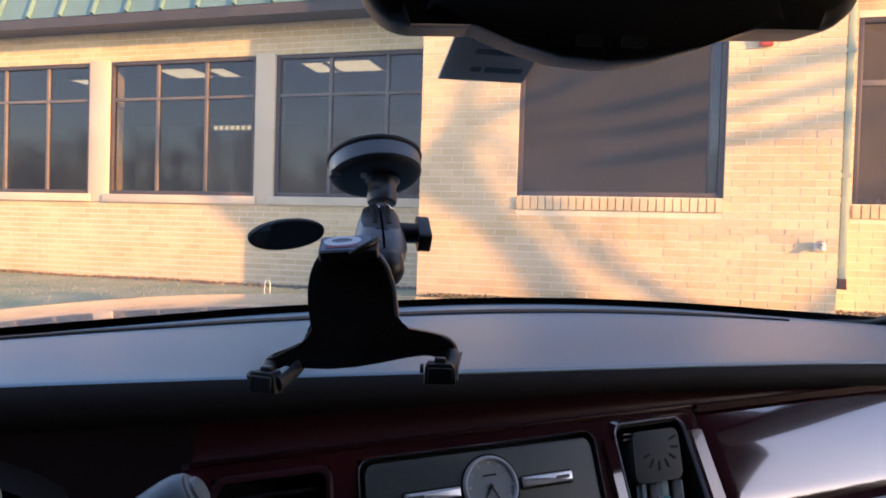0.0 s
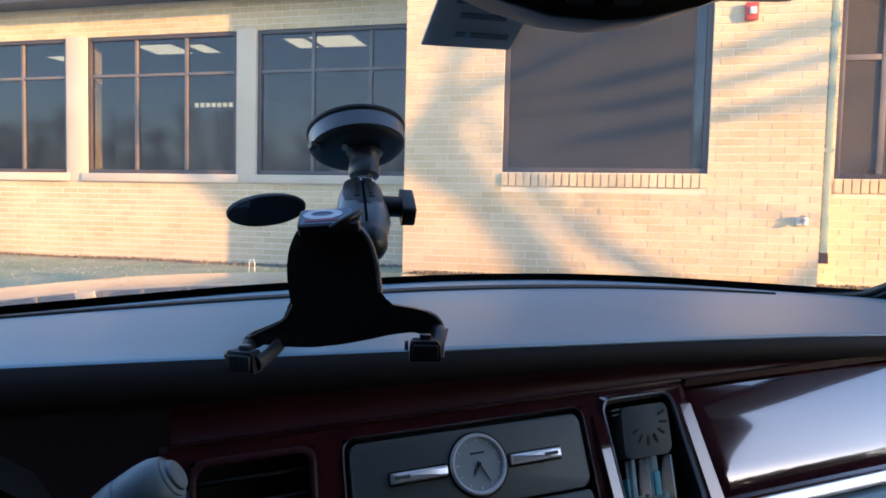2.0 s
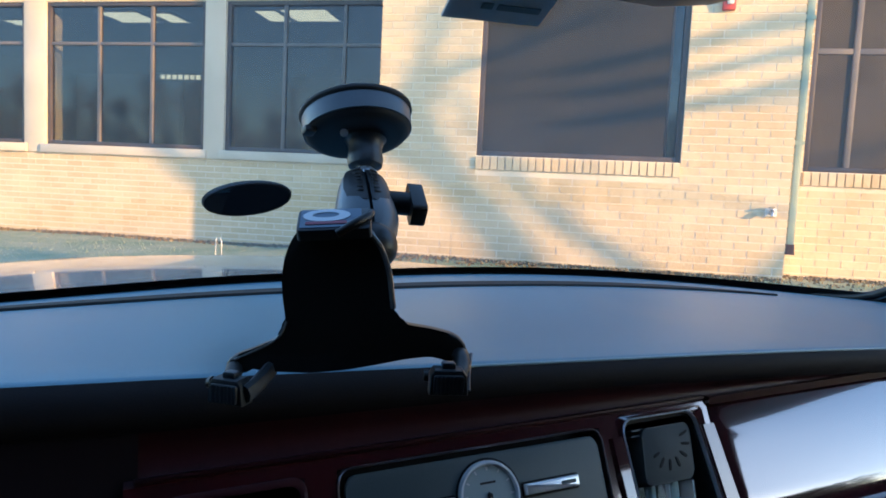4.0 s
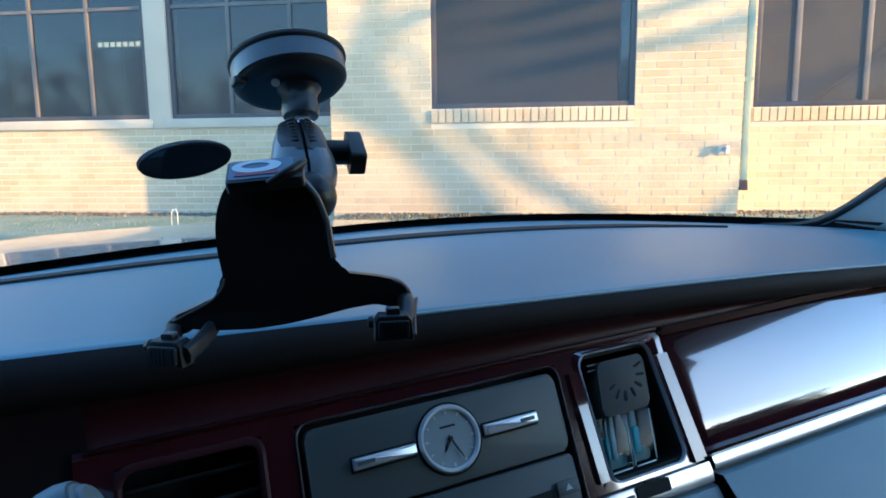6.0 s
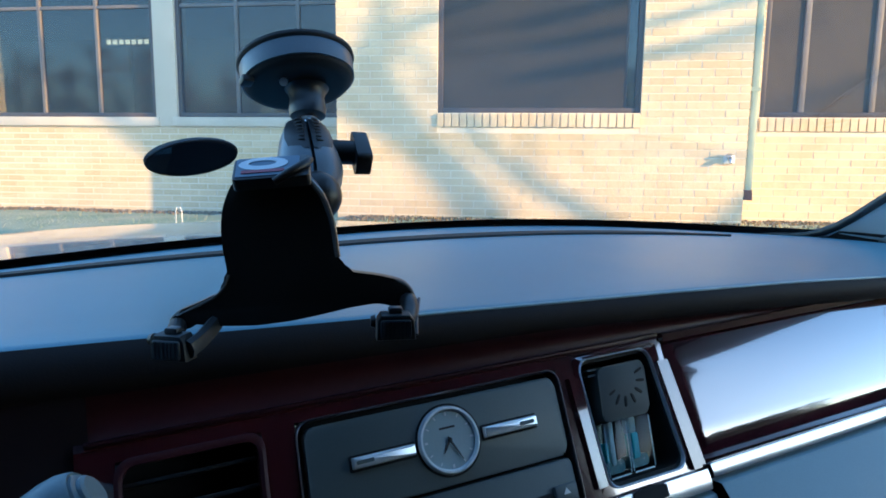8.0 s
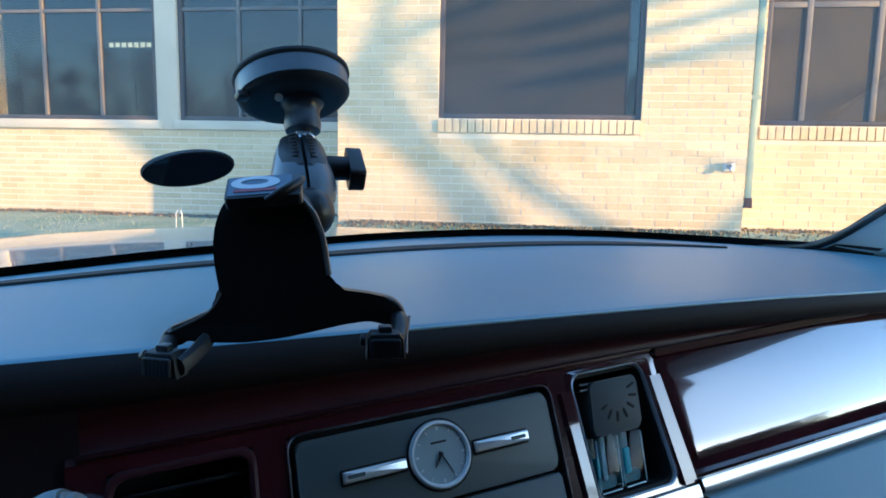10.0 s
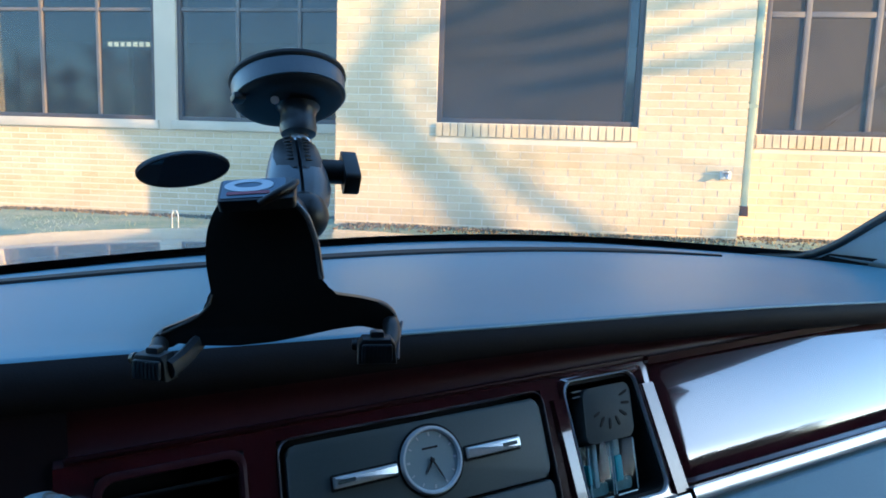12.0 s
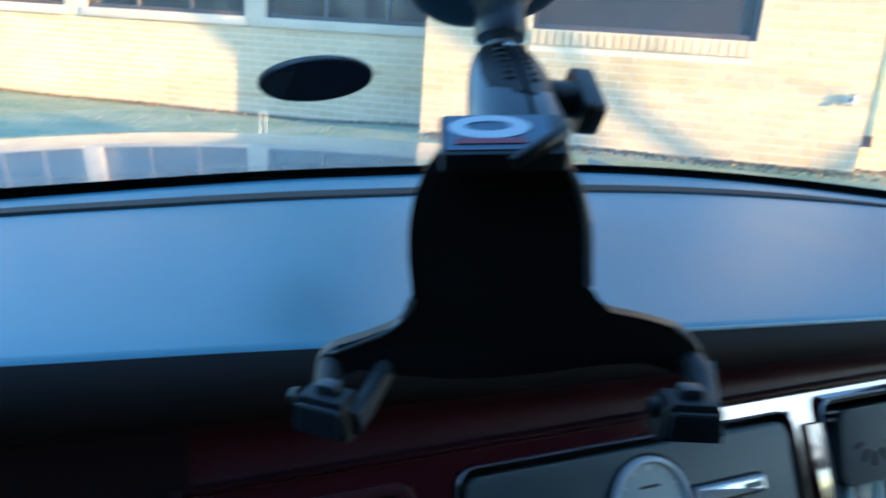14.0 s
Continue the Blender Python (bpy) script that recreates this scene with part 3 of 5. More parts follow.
def blades(name, label, count, place, h0, h1, width, mat):
    vs, fs = [], []
    for _ in range(count):
        x, y = place()
        z = ground_z(x, y)
        a, h = rng.uniform(0, 6.283), rng.uniform(h0, h1)
        w = width * rng.uniform(0.6, 1.4)
        dx, dy, lean = math.cos(a) * w, math.sin(a) * w, rng.uniform(-0.5, 0.5) * h
        i = len(vs)
        vs += [(x - dx, y - dy, z - 0.01), (x + dx, y + dy, z - 0.01), (x + dx * 0.6 - dy / w * lean * 0.4, y + dy * 0.6 + dx / w * lean * 0.4, z + h * 0.6), (x - dy / w * lean, y + dx / w * lean, z + h)]
        fs += [(i, i + 1, i + 2), (i, i + 2, i + 3)]
    me = bpy.data.meshes.new(name)
    me.from_pydata(vs, [], fs)
    me.materials.append(mat)
    return tagged(new(name, me), label, "grass", kind="stuff")


def on_lawn():
    while True:
        x, y = rng.uniform(-9.3, -0.8), rng.uniform(4.2, 7.43)
        return x, y


def on_edge():
    x = rng.uniform(-0.8, 5.5)
    face = BLOCK_Y if x < 2.6 else EAST_Y
    return x, face - abs(rng.gauss(0, 0.13)) - 0.01 if rng.random() < 0.75 else rng.uniform(5.95, face)


def wing_foot():
    return rng.uniform(-8, -0.9), WING_Y - abs(rng.gauss(0, 0.1)) - 0.01


blades("lawn_grass", "short patchy green and straw-coloured winter grass", 12000, on_lawn, 0.004, 0.014, 0.005, GRASS)
blades("weeds", "dry weeds and grass along the wall's foot", 900, on_edge, 0.008, 0.03, 0.006, GRASS)
blades("dead_leaves", "brown leaf litter along the wall's foot", 3600, on_edge, 0.006, 0.028, 0.018, LITTER)
blades("lawn_litter", "brown leaf litter at the foot of the wing", 3500, wing_foot, 0.006, 0.035, 0.016, LITTER)

# ---------------------------------------------------------------- trees
trng = random.Random(11)


def limb(bm, pts, r0, r1, twigs=0, depth=0, seg=8):
    """A tapered limb through points, with side twigs."""
    line = smooth_line(pts, max(6, 4 * len(pts)), 2)
    n = len(line)
    rad = [r0 + (r1 - r0) * i / (n - 1) for i in range(n)]
    tube(line, rad, seg, bm)
    for _ in range(twigs):
        i = trng.randrange(n // 3, n - 1)
        p, way = line[i], (line[min(i + 1, n - 1)] - line[i - 1]).normalized()
        side = Vector((trng.uniform(-1, 1), trng.uniform(-1, 1), trng.uniform(-0.2, 0.9)))
        go = (way * 0.7 + side).normalized()
        ln = trng.uniform(0.5, 1.5) * (1.0 if depth == 0 else 0.55)
        mid = p + go * ln * 0.5 + Vector((trng.uniform(-0.1, 0.1), trng.uniform(-0.1, 0.1), 0.05))
        limb(bm, [p, mid, p + go * ln + Vector((0, 0, trng.uniform(-0.1, 0.25)))], max(0.006, rad[i] * 0.45), 0.004, 3 if depth == 0 else 0, depth + 1, 5)


def shadow_point(x, z, k):
    """The place k metres towards the sun from a spot (x, z) on the bay's wall."""
    flat = math.hypot(to_sun.x, to_sun.y)
    return Vector((x, BLOCK_Y, z)) + to_sun * (k / flat)


K = 8.6
oak = thing("bare_tree", I4, "bare winter tree with grey bark and forked limbs", "tree", "bare trees")
fork = shadow_point(0.55, 0.45, K)
bm = bmesh.new()
limb(bm, [Vector((fork.x + 0.35, fork.y - 0.1, 0.1)), Vector((fork.x + 0.2, fork.y, 1.4)), fork], 0.24, 0.15, 0)
part("trunk", bm, BARK, oak)
A = [fork] + [shadow_point(x, z, K + dk) for x, z, dk in ((0.40, 0.80, 0), (0.15, 1.10, 0), (-0.18, 1.42, 0.1), (-0.75, 1.68, 0.2), (-1.6, 2.2, 0.4), (-2.3, 3.2, 0.6))]
bm = bmesh.new()
limb(bm, A, 0.105, 0.04, 6)
part("limb", bm, BARK, oak)
for pts, r0, r1, tw in (
        ([(-0.05, 1.32, 0), (-0.5, 1.95, 0.3), (-0.45, 2.6, 0.6), (-0.2, 3.6, 0.9)], 0.06, 0.03, 6),
        ([(-0.5, 1.62, 0), (-0.75, 2.1, -0.2), (0.2, 2.5, -0.3), (1.2, 2.9, -0.2)], 0.05, 0.02, 5),
        ([(-0.9, 1.8, 0), (-0.6, 2.3, 0.2), (-0.1, 2.45, 0.4), (0.6, 2.62, 0.4)], 0.05, 0.02, 3)):
    bm = bmesh.new()
    limb(bm, [shadow_point(x, z, K + dk) for x, z, dk in pts], r0, r1, tw)
    part("limb", bm, BARK, oak)
ash = thing("bare_tree", I4, "slender bare winter tree with thin branches", "tree", "bare trees")
foot = shadow_point(2.1, 0.3, K)
bm = bmesh.new()
limb(bm, [Vector((foot.x + 0.2, foot.y, 0.1)), Vector((foot.x + 0.1, foot.y, 1.2)), foot], 0.13, 0.09, 0)
part("trunk", bm, BARK, ash)
for pts, r0, r1, tw in (
        ([(2.1, 0.3, 0), (1.34, 0.78, 0), (0.68, 1.13, 0), (0.235, 1.51, 0.1), (-0.2, 2.2, 0.2)], 0.06, 0.03, 3),
        ([(2.1, 0.3, 0), (3.2, 1.4, 0.1), (3.4, 2.4, 0.2), (3.9, 3.6, 0.3)], 0.07, 0.04, 5),
        ([(3.37, 2.5, 0.2), (2.56, 2.28, 0.2), (1.74, 2.09, 0.3), (0.9, 1.95, 0.3)], 0.075, 0.045, 1),
        ([(3.4, 2.75, 0.2), (2.55, 2.55, 0.1), (1.775, 2.35, 0), (1.0, 2.2, 0)], 0.07, 0.04, 1),
        ([(3.5, 3.0, 0.2), (2.54, 2.79, 0.3), (1.77, 2.60, 0.3), (0.9, 2.4, 0.3)], 0.085, 0.045, 2)):
    bm = bmesh.new()
    limb(bm, [shadow_point(x, z, K + dk) for x, z, dk in pts], r0, r1, tw)
    part("limb", bm, BARK, ash)

# tall evergreen hedge behind the passenger side, unseen, added to block the low sun
hc = Vector((0.9, 1.0, 0)) + Vector((to_sun.x, to_sun.y, 0)).normalized() * 8.5
hx = Vector((-to_sun.y, to_sun.x, 0)).normalized()
hedge = thing("hedge", Matrix.Translation((hc.x, hc.y, 0.2)), "unseen tall dark evergreen hedge with an uneven top, added to block the sun", "hedge")
bm = bmesh.new()
for k in range(6):
    p = hx * (-1.1 + 0.62 * k)
    limb(bm, [p, p + Vector((0.05, 0.03, 1.2)), p + Vector((0, 0.05, 2.4))], 0.05, 0.015, 0)
part("stems", bm, BARK, hedge)
vs, fs = [], []
for _ in range(6500):
    f = trng.uniform(-1.4, 2.45)
    top = 2.65 + 0.35 * noise.noise(Vector((f * 0.9, 0, 7))) + 0.15 * noise.noise(Vector((f * 4, 0, 2)))
    c = hx * f + Vector((trng.gauss(0, 0.28), trng.gauss(0, 0.28), trng.uniform(0.05, top)))
    u = Vector((trng.gauss(0, 1), trng.gauss(0, 1), trng.gauss(0, 1))).normalized() * 0.13
    v = u.cross(Vector((trng.gauss(0, 1), trng.gauss(0, 1), trng.gauss(0, 1)))).normalized() * 0.07
    i = len(vs)
    vs += [c - u, c + v, c + u, c - v]
    fs += [(i, i + 1, i + 2, i + 3)]
me = bpy.data.meshes.new("foliage")
me.from_pydata([tuple(p) for p in vs], [], fs)
me.materials.append(LEAF_DARK)
fol = new("foliage", me)
fol.parent = hedge
tagged(fol, kind="stuff")

# far bare woods across the road, behind the car; the building's panes mirror them
frng = random.Random(21)
vs, fs = [], []


def far_bar(p, q, w0, w1):
    """A thin three-sided branch."""
    way = (q - p).normalized()
    a = way.cross(Vector((0.3, 0.2, 1.0))).normalized()
    b = way.cross(a)
    i = len(vs)
    for c, w in ((p, w0), (q, w1)):
        vs.extend(tuple(c + (a * math.cos(g) + b * math.sin(g)) * w) for g in (0, 2.094, 4.189))
    fs.extend([(i, i + 1, i + 4, i + 3), (i + 1, i + 2, i + 5, i + 4), (i + 2, i, i + 3, i + 5)])


for _ in range(120):
    az, far = radians(frng.uniform(208, 312)), frng.uniform(30, 50)
    foot = Vector((far * math.cos(az), far * math.sin(az), 0.1))
    tall = frng.uniform(4.5, 8.0)
    top = foot + Vector((frng.uniform(-0.6, 0.6), frng.uniform(-0.6, 0.6), tall))
    far_bar(foot, top, frng.uniform(0.12, 0.24), 0.03)
    for _ in range(26):
        h = frng.uniform(0.25, 0.97)
        p = foot.lerp(top, h)
        g = frng.uniform(0, 6.283)
        ln = (1.15 - h) * frng.uniform(1.2, 3.2)
        q = p + Vector((math.cos(g) * ln, math.sin(g) * ln, ln * frng.uniform(0.4, 1.1)))
        far_bar(p, q, 0.05, 0.015)
        for _ in range(3):
            k = p.lerp(q, frng.uniform(0.3, 1.0))
            far_bar(k, k + Vector((frng.uniform(-0.8, 0.8), frng.uniform(-0.8, 0.8), frng.uniform(0.1, 0.9))), 0.028, 0.012)
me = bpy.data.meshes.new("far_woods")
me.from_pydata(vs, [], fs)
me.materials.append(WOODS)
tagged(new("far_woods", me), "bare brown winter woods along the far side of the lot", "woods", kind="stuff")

# ---------------------------------------------------------------- the car, in its own axes: u right, v ahead, w up
CAR = pose(0.83, 1.02, 0, 0, 0, 33)
car = thing("car", CAR, "parked car with a dark dash and burgundy lacquer trim", "car")

COWL = smooth_line([(-0.80, 0.04, 1.122), (-0.74, 0.15, 1.124), (-0.62, 0.27, 1.128), (-0.48, 0.345, 1.134), (-0.313, 0.400, 1.141), (-0.125, 0.452, 1.149), (0.147, 0.505, 1.154),
                    (0.31, 0.51, 1.154), (0.433, 0.495, 1.152), (0.55, 0.455, 1.149), (0.635, 0.385, 1.147), (0.685, 0.29, 1.149), (0.705, 0.225, 1.152), (0.72, 0.12, 1.152), (0.735, 0.04, 1.148)], 64, 4)
EDGE_W = [(-0.8, 1.153), (-0.3, 1.161), (0.0, 1.1595), (0.2, 1.1575), (0.33, 1.1555), (0.46, 1.1515), (0.74, 1.143)]


def edge_w(u):
    return float(np.interp(u, [p[0] for p in EDGE_W], [p[1] for p in EDGE_W]))


def fas(u, w, off=0.0):
    """A spot on the dash's sloping front, off metres proud of it; w follows the dash's slight lean."""
    h = w + 0.04 * u
    return Vector((u, 0.5 * (h - 1.104), h)) + Vector((0, -0.894, 0.447)) * off


# dash top: from the padded front edge to the foot of the windscreen; the roll is softer towards the driver
def roll(u, deg):
    """A spot on the rounded front edge of the dash."""
    rad = 0.012 + 0.005 * min(1, max(0, (0.12 - u) / 0.3))
    return Vector((u, rad - 0.001 + rad * math.cos(radians(deg)), edge_w(u) + 0.0005 - rad + rad * math.sin(radians(deg))))


rows = []
n = len(COWL)
for i, c in enumerate(COWL):
    u0 = -0.80 + 1.54 * i / (n - 1)
    e = roll(u0, 96)
    split = 122 - 8 * min(1, max(0, (0.12 - u0) / 0.3))
    col = [roll(u0, 96 + (split - 96) * f) for f in (1, 0.84, 0.68, 0.52, 0.36, 0.18, 0)]
    for s in (0.06, 0.15, 0.3, 0.45, 0.6, 0.75, 0.88, 0.97, 1.0):
        p = e.lerp(c, s)
        p.z += 0.006 * math.sin(math.pi * s) - (0.01 if s == 1.0 else 0.0)
        col.append(p)
    col.append(c + Vector((0, 0.03, -0.05)))
    rows.append(col)
# lower part of the roll, coloured dark for the shade it lies in
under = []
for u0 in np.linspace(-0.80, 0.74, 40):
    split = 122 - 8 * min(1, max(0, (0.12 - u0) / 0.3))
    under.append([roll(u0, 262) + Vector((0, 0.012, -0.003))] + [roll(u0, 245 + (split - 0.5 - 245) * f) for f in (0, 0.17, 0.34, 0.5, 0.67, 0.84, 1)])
part("dash_underside", loft(under), DASH_SHADE, car, "underside of the dash edge, its shade put into a dark colour")
part("dashboard_top", loft(rows), DASH, car, "dark textured vinyl dash top")
# defroster slot along the windscreen
slot = []
for i, c in enumerate(COWL[6:52]):
    u0 = -0.80 + 1.54 * (i + 6) / (n - 1)
    e = roll(u0, 96)
    fade = min(1, (i + 1) / 6, (46 - i) / 6)
    slot.append([e.lerp(c, s) + Vector((0, 0, 0.006 * math.sin(math.pi * s) + lift)) for s, lift in ((0.68 - 0.040 * fade, 0.0), (0.68 - 0.036 * fade, 0.0025), (0.68 + 0.036 * fade, 0.0025), (0.68 + 0.040 * fade, 0.0))])
part("defroster_slot", loft(slot), GAP, car, "dark defroster slot")

# burgundy front, with openings for the vent, the radio door and the pocket
HOLES = [(-0.186, -0.110, 0.985, 1.1045), (-0.091, 0.0955, 0.90, 1.1055), (0.1115, 0.188, 1.0265, 1.1075)]
us = sorted({-0.205, 0.0, 0.195, *[h[0] for h in HOLES], *[h[1] for h in HOLES]})
ws = sorted({0.80, 0.90, 1.095, 1.112, *[h[2] for h in HOLES], *[h[3] for h in HOLES]})
bm = bmesh.new()
grid = {}


def fv(u, w, off):
    if (u, w, off) not in grid:
        grid[(u, w, off)] = bm.verts.new(fas(u, w, off))
    return grid[(u, w, off)]


solid = {(i, k): not any(h[0] - 1e-6 <= us[i] and us[i + 1] <= h[1] + 1e-6 and h[2] - 1e-6 <= ws[k] and ws[k + 1] <= h[3] + 1e-6 for h in HOLES) for i in range(len(us) - 1) for k in range(len(ws) - 1)}
for (i, k), s in solid.items():
    if not s:
        continue
    a, b, c, d = us[i], us[i + 1], ws[k], ws[k + 1]
    bm.faces.new([fv(a, c, 0.0), fv(b, c, 0.0), fv(b, d, 0.0), fv(a, d, 0.0)])
    for key, (p, q) in (((i - 1, k), ((a, c), (a, d))), ((i + 1, k), ((b, c), (b, d))), ((i, k - 1), ((a, c), (b, c))), ((i, k + 1), ((a, d), (b, d)))):
        if not solid.get(key, True):
            bm.faces.new([fv(*p, 0.0), fv(*q, 0.0), fv(*q, -0.03), fv(*p, -0.03)])
part("centre_fascia", bm, BURGUNDY, car, "dark burgundy lacquered fascia", smooth=False)
rows = []
for u in np.linspace(-0.205, 0.745, 34):
    lo = fas(u, 1.112, 0.0)
    hi = roll(u, 222)
    hi.z = max(hi.z, lo.z + 0.004)
    rows.append([lo.lerp(hi, f) + Vector((0, 0.007 * math.sin(math.pi * f), 0)) for f in np.linspace(0, 1, 7)])
part("upper_fascia", loft(rows), BURGUNDY_SATIN, car, "dark burgundy band under the dash edge")
part("driver_panel", loft([[fas(u, w, -0.003) for w in (0.80, 0.95, 1.05, 1.112)] + [roll(u, 222)] for u in np.linspace(-0.80, -0.198, 10)]), DRIVER_TRIM, car, "near-black burgundy driver panel")
# thin pale tube that draws the line of light on the dash edge
part("dash_edge_glint", tube([roll(u, 121) for u in np.linspace(-0.02, 0.74, 40)], 0.0012, 8), DASH_LOW, car)
# the ridge above the centre panels, with its bright upper edge
bm = loft([[fas(u, 1.1128, 0.0008), fas(u, 1.1138, 0.0028), fas(u, 1.1150, 0.0032), fas(u, 1.1160, 0.0018), fas(u, 1.1165, -0.004)] for u in np.linspace(-0.20, 0.1925, 30)])
part("fascia_ridge", bm, RIDGE, car, "lacquered ridge above the radio")

# radio door: charcoal panel with clock, two bright handles and a lower slot
door = part("radio_door", slab(round_rect(-0.0865, 1.0545, 0.0910, 1.1018, 0.006), fas, -0.01, 0.001, 0.0015), PANEL_GREY, car, "charcoal radio door with a clock")
part("lower_panel", slab(round_rect(-0.0865, 0.93, 0.0915, 1.0525, 0.003), fas, -0.012, 0.0, 0.0012), PANEL_GREY, car, "charcoal lower radio panel")
part("radio_gap", slab(round_rect(-0.0905, 0.91, 0.0948, 1.105, 0.006), fas, -0.028, -0.011), GAP, car)
part("radio_rim", ring_slab(round_rect(-0.0915, 0.905, 0.0960, 1.1062, 0.009), round_rect(-0.0905, 0.907, 0.0950, 1.1052, 0.0082), fas, -0.01, 0.0012, crown=0.0005), RIM_DARK, car, "thin bright rim round the radio door")
part("tray_slot", slab(round_rect(0.0, 1.0305, 0.0705, 1.0355, 0.001, 2), fas, -0.001, 0.0015), GAP, car)
btn = part("eject_button", slab(round_rect(0.0725, 1.0305, 0.0900, 1.0385, 0.0012, 2), fas, 0.0, 0.003, 0.0006), PANEL_GREY, car)
part("eject_mark", slab([(0.0785, 1.033), (0.084, 1.033), (0.0812, 1.0365)], fas, 0.003, 0.0034), PALE_INK, btn, smooth=False)
part("lower_bay", slab(round_rect(0.025, 0.99, 0.09, 1.022, 0.003, 3), fas, -0.001, 0.0014), GAP, car)

CLOCK_C, CLOCK_R = (0.0042, 1.0790), 0.0202


def on_dial(r, deg, d):
    """A spot on the clock: radius, angle clockwise from twelve, height off the door."""
    a = radians(deg)
    return fas(CLOCK_C[0] + r * math.sin(a), CLOCK_C[1] - 0.04 * r * math.sin(a) + r * math.cos(a) * 0.894, d)


def disc_rows(spec, seg=56):
    bm = bmesh.new()
    rr = [[bm.verts.new(on_dial(r, 360 * i / seg, d)) for i in range(seg)] for r, d in spec]
    for a, b in zip(rr, rr[1:]):
        for i in range(seg):
            bm.faces.new((a[i], a[(i + 1) % seg], b[(i + 1) % seg], b[i]))
    if spec[-1][0] < 0.004 or len(spec) == 2:
        bm.faces.new(rr[-1])
    return bm


clock = part("clock", disc_rows([(0.0195, 0.0), (0.0195, 0.0022), (0.001, 0.0022)]), DIAL, car, "round analogue clock with a pale dial")
part("clock_recess", disc_rows([(CLOCK_R + 0.0026, 0.0), (CLOCK_R + 0.0026, 0.0013), (CLOCK_R + 0.0008, 0.0013)]), GAP, clock)
part("bezel", disc_rows([(CLOCK_R + 0.0012, 0.0), (CLOCK_R + 0.0010, 0.003), (CLOCK_R, 0.0046), (0.0190, 0.0046), (0.0180, 0.0024)]), BEZEL, clock, "polished bezel")


def hand(deg, length, width, d):
    bm = bmesh.new()
    a = radians(deg)
    tip, sx = (math.sin(a), math.cos(a)), (math.cos(a), -math.sin(a))
    out = []
    for f, wd in ((-0.15, 0.8), (0.0, 1.0), (0.7, 0.8), (1.0, 0.15)):
        out.append((f * length, wd * width))
    pts = [(f * tip[0] + g * sx[0], f * tip[1] + g * sx[1]) for f, g in out] + [(f * tip[0] - g * sx[0], f * tip[1] - g * sx[1]) for f, g in out[::-1]]
    return slab([(CLOCK_C[0] + p, CLOCK_C[1] - 0.04 * p + 0.894 * q) for p, q in pts], fas, d, d + 0.0004, bm=bm)


part("hour_hand", hand(213, 0.0095, 0.0007, 0.0028), INK, clock)
part("minute_hand", hand(152, 0.0150, 0.0006, 0.0034), INK, clock)
part("hand_boss", disc_rows([(0.0013, 0.0022), (0.0013, 0.0044), (0.0004, 0.0046)], 14), INK, clock)
for k in range(12):
    bm = bmesh.new()
    a = radians(30 * k)
    r0, r1, hw = 0.0150, 0.0172, 0.0004 if k % 3 else 0.0007
    pts = [(r0, -hw), (r1, -hw), (r1, hw), (r0, hw)]
    slab([(CLOCK_C[0] + r * math.sin(a) + g * math.cos(a), CLOCK_C[1] - 0.04 * r * math.sin(a) + 0.894 * (r * math.cos(a) - g * math.sin(a))) for r, g in pts], fas, 0.0021, 0.0026, bm=bm)
    part("hour_mark", bm, PALE_INK, clock, smooth=False)
part("dial_print", slab(round_rect(CLOCK_C[0] - 0.0058, CLOCK_C[1] + 0.0062, CLOCK_C[0] + 0.0052, CLOCK_C[1] + 0.0074, 0.0003, 1), fas, 0.0021, 0.0025), INK, clock, "small dark line of print", smooth=False)
for (a, b), (lo, hi) in (((-0.0605, -0.0200), (1.0755, 1.0815)), ((0.0290, 0.0692), (1.0752, 1.0814))):
    part("door_recess", slab(round_rect(a - 0.0015, lo - 0.0015, b + 0.0010, hi + 0.0012, 0.001, 2), fas, 0.0, 0.0016), GAP, car)
    h = part("door_handle", slab(round_rect(a, lo, b, hi, 0.0006, 2), fas, 0.001, 0.0055, 0.0014), BRIGHT, car, "bright chrome bar handle")
    e0 = b - 0.014 if a > 0 else a + 0.002
    part("handle_print", slab(round_rect(e0, lo + 0.002, e0 + 0.011, hi - 0.002, 0.0004, 1), fas, 0.0055, 0.0058), PANEL_GREY, h, "small grey print", smooth=False)

# pocket with its lacquer frame; its sides lean outwards a little towards the foot
def lean(outline):
    return [(u + (1.108 - w) * (0.045 + 0.06 * (u - 0.115) / 0.0635), w) for u, w in outline]


part("pocket_box", ring_slab(lean(round_rect(0.1135, 1.0270, 0.1800, 1.1080, 0.008)), lean(round_rect(0.1160, 1.0300, 0.1775, 1.1050, 0.007)), fas, -0.055, -0.001), GAP, car)
part("pocket_back", slab(lean(round_rect(0.1130, 1.0265, 0.1805, 1.1085, 0.008)), fas, -0.058, -0.055), GAP, car)
surround_out, surround_in = round_rect(0.1105, 1.0235, 0.1900, 1.1100, 0.004), lean(round_rect(0.1130, 1.0265, 0.1803, 1.1083, 0.009))
lip = [0.0004 + (0.0012 if u < 0.172 else -0.0016) * min(1, max(0, (w - 1.078) / 0.018)) for u, w in surround_in]
bm = loft([[fas(u, w, -0.004) for u, w in surround_out], [fas(u, w, 0.0004) for u, w in surround_out], [fas(u, w, d) for (u, w), d in zip(surround_in, lip)], [fas(u, w, -0.004) for u, w in surround_in]], closed=True)
part("pocket_surround", bm, BURGUNDY, car, "burgundy surround of the pocket")
part("pocket_rim", ring_slab(lean(round_rect(0.1131, 1.0266, 0.1802, 1.1082, 0.0090)), lean(round_rect(0.1141, 1.0276, 0.1792, 1.1072, 0.0085)), fas, -0.004, 0.0024, crown=0.0006), BRIGHT, car, "thin shiny rim round a small storage pocket")
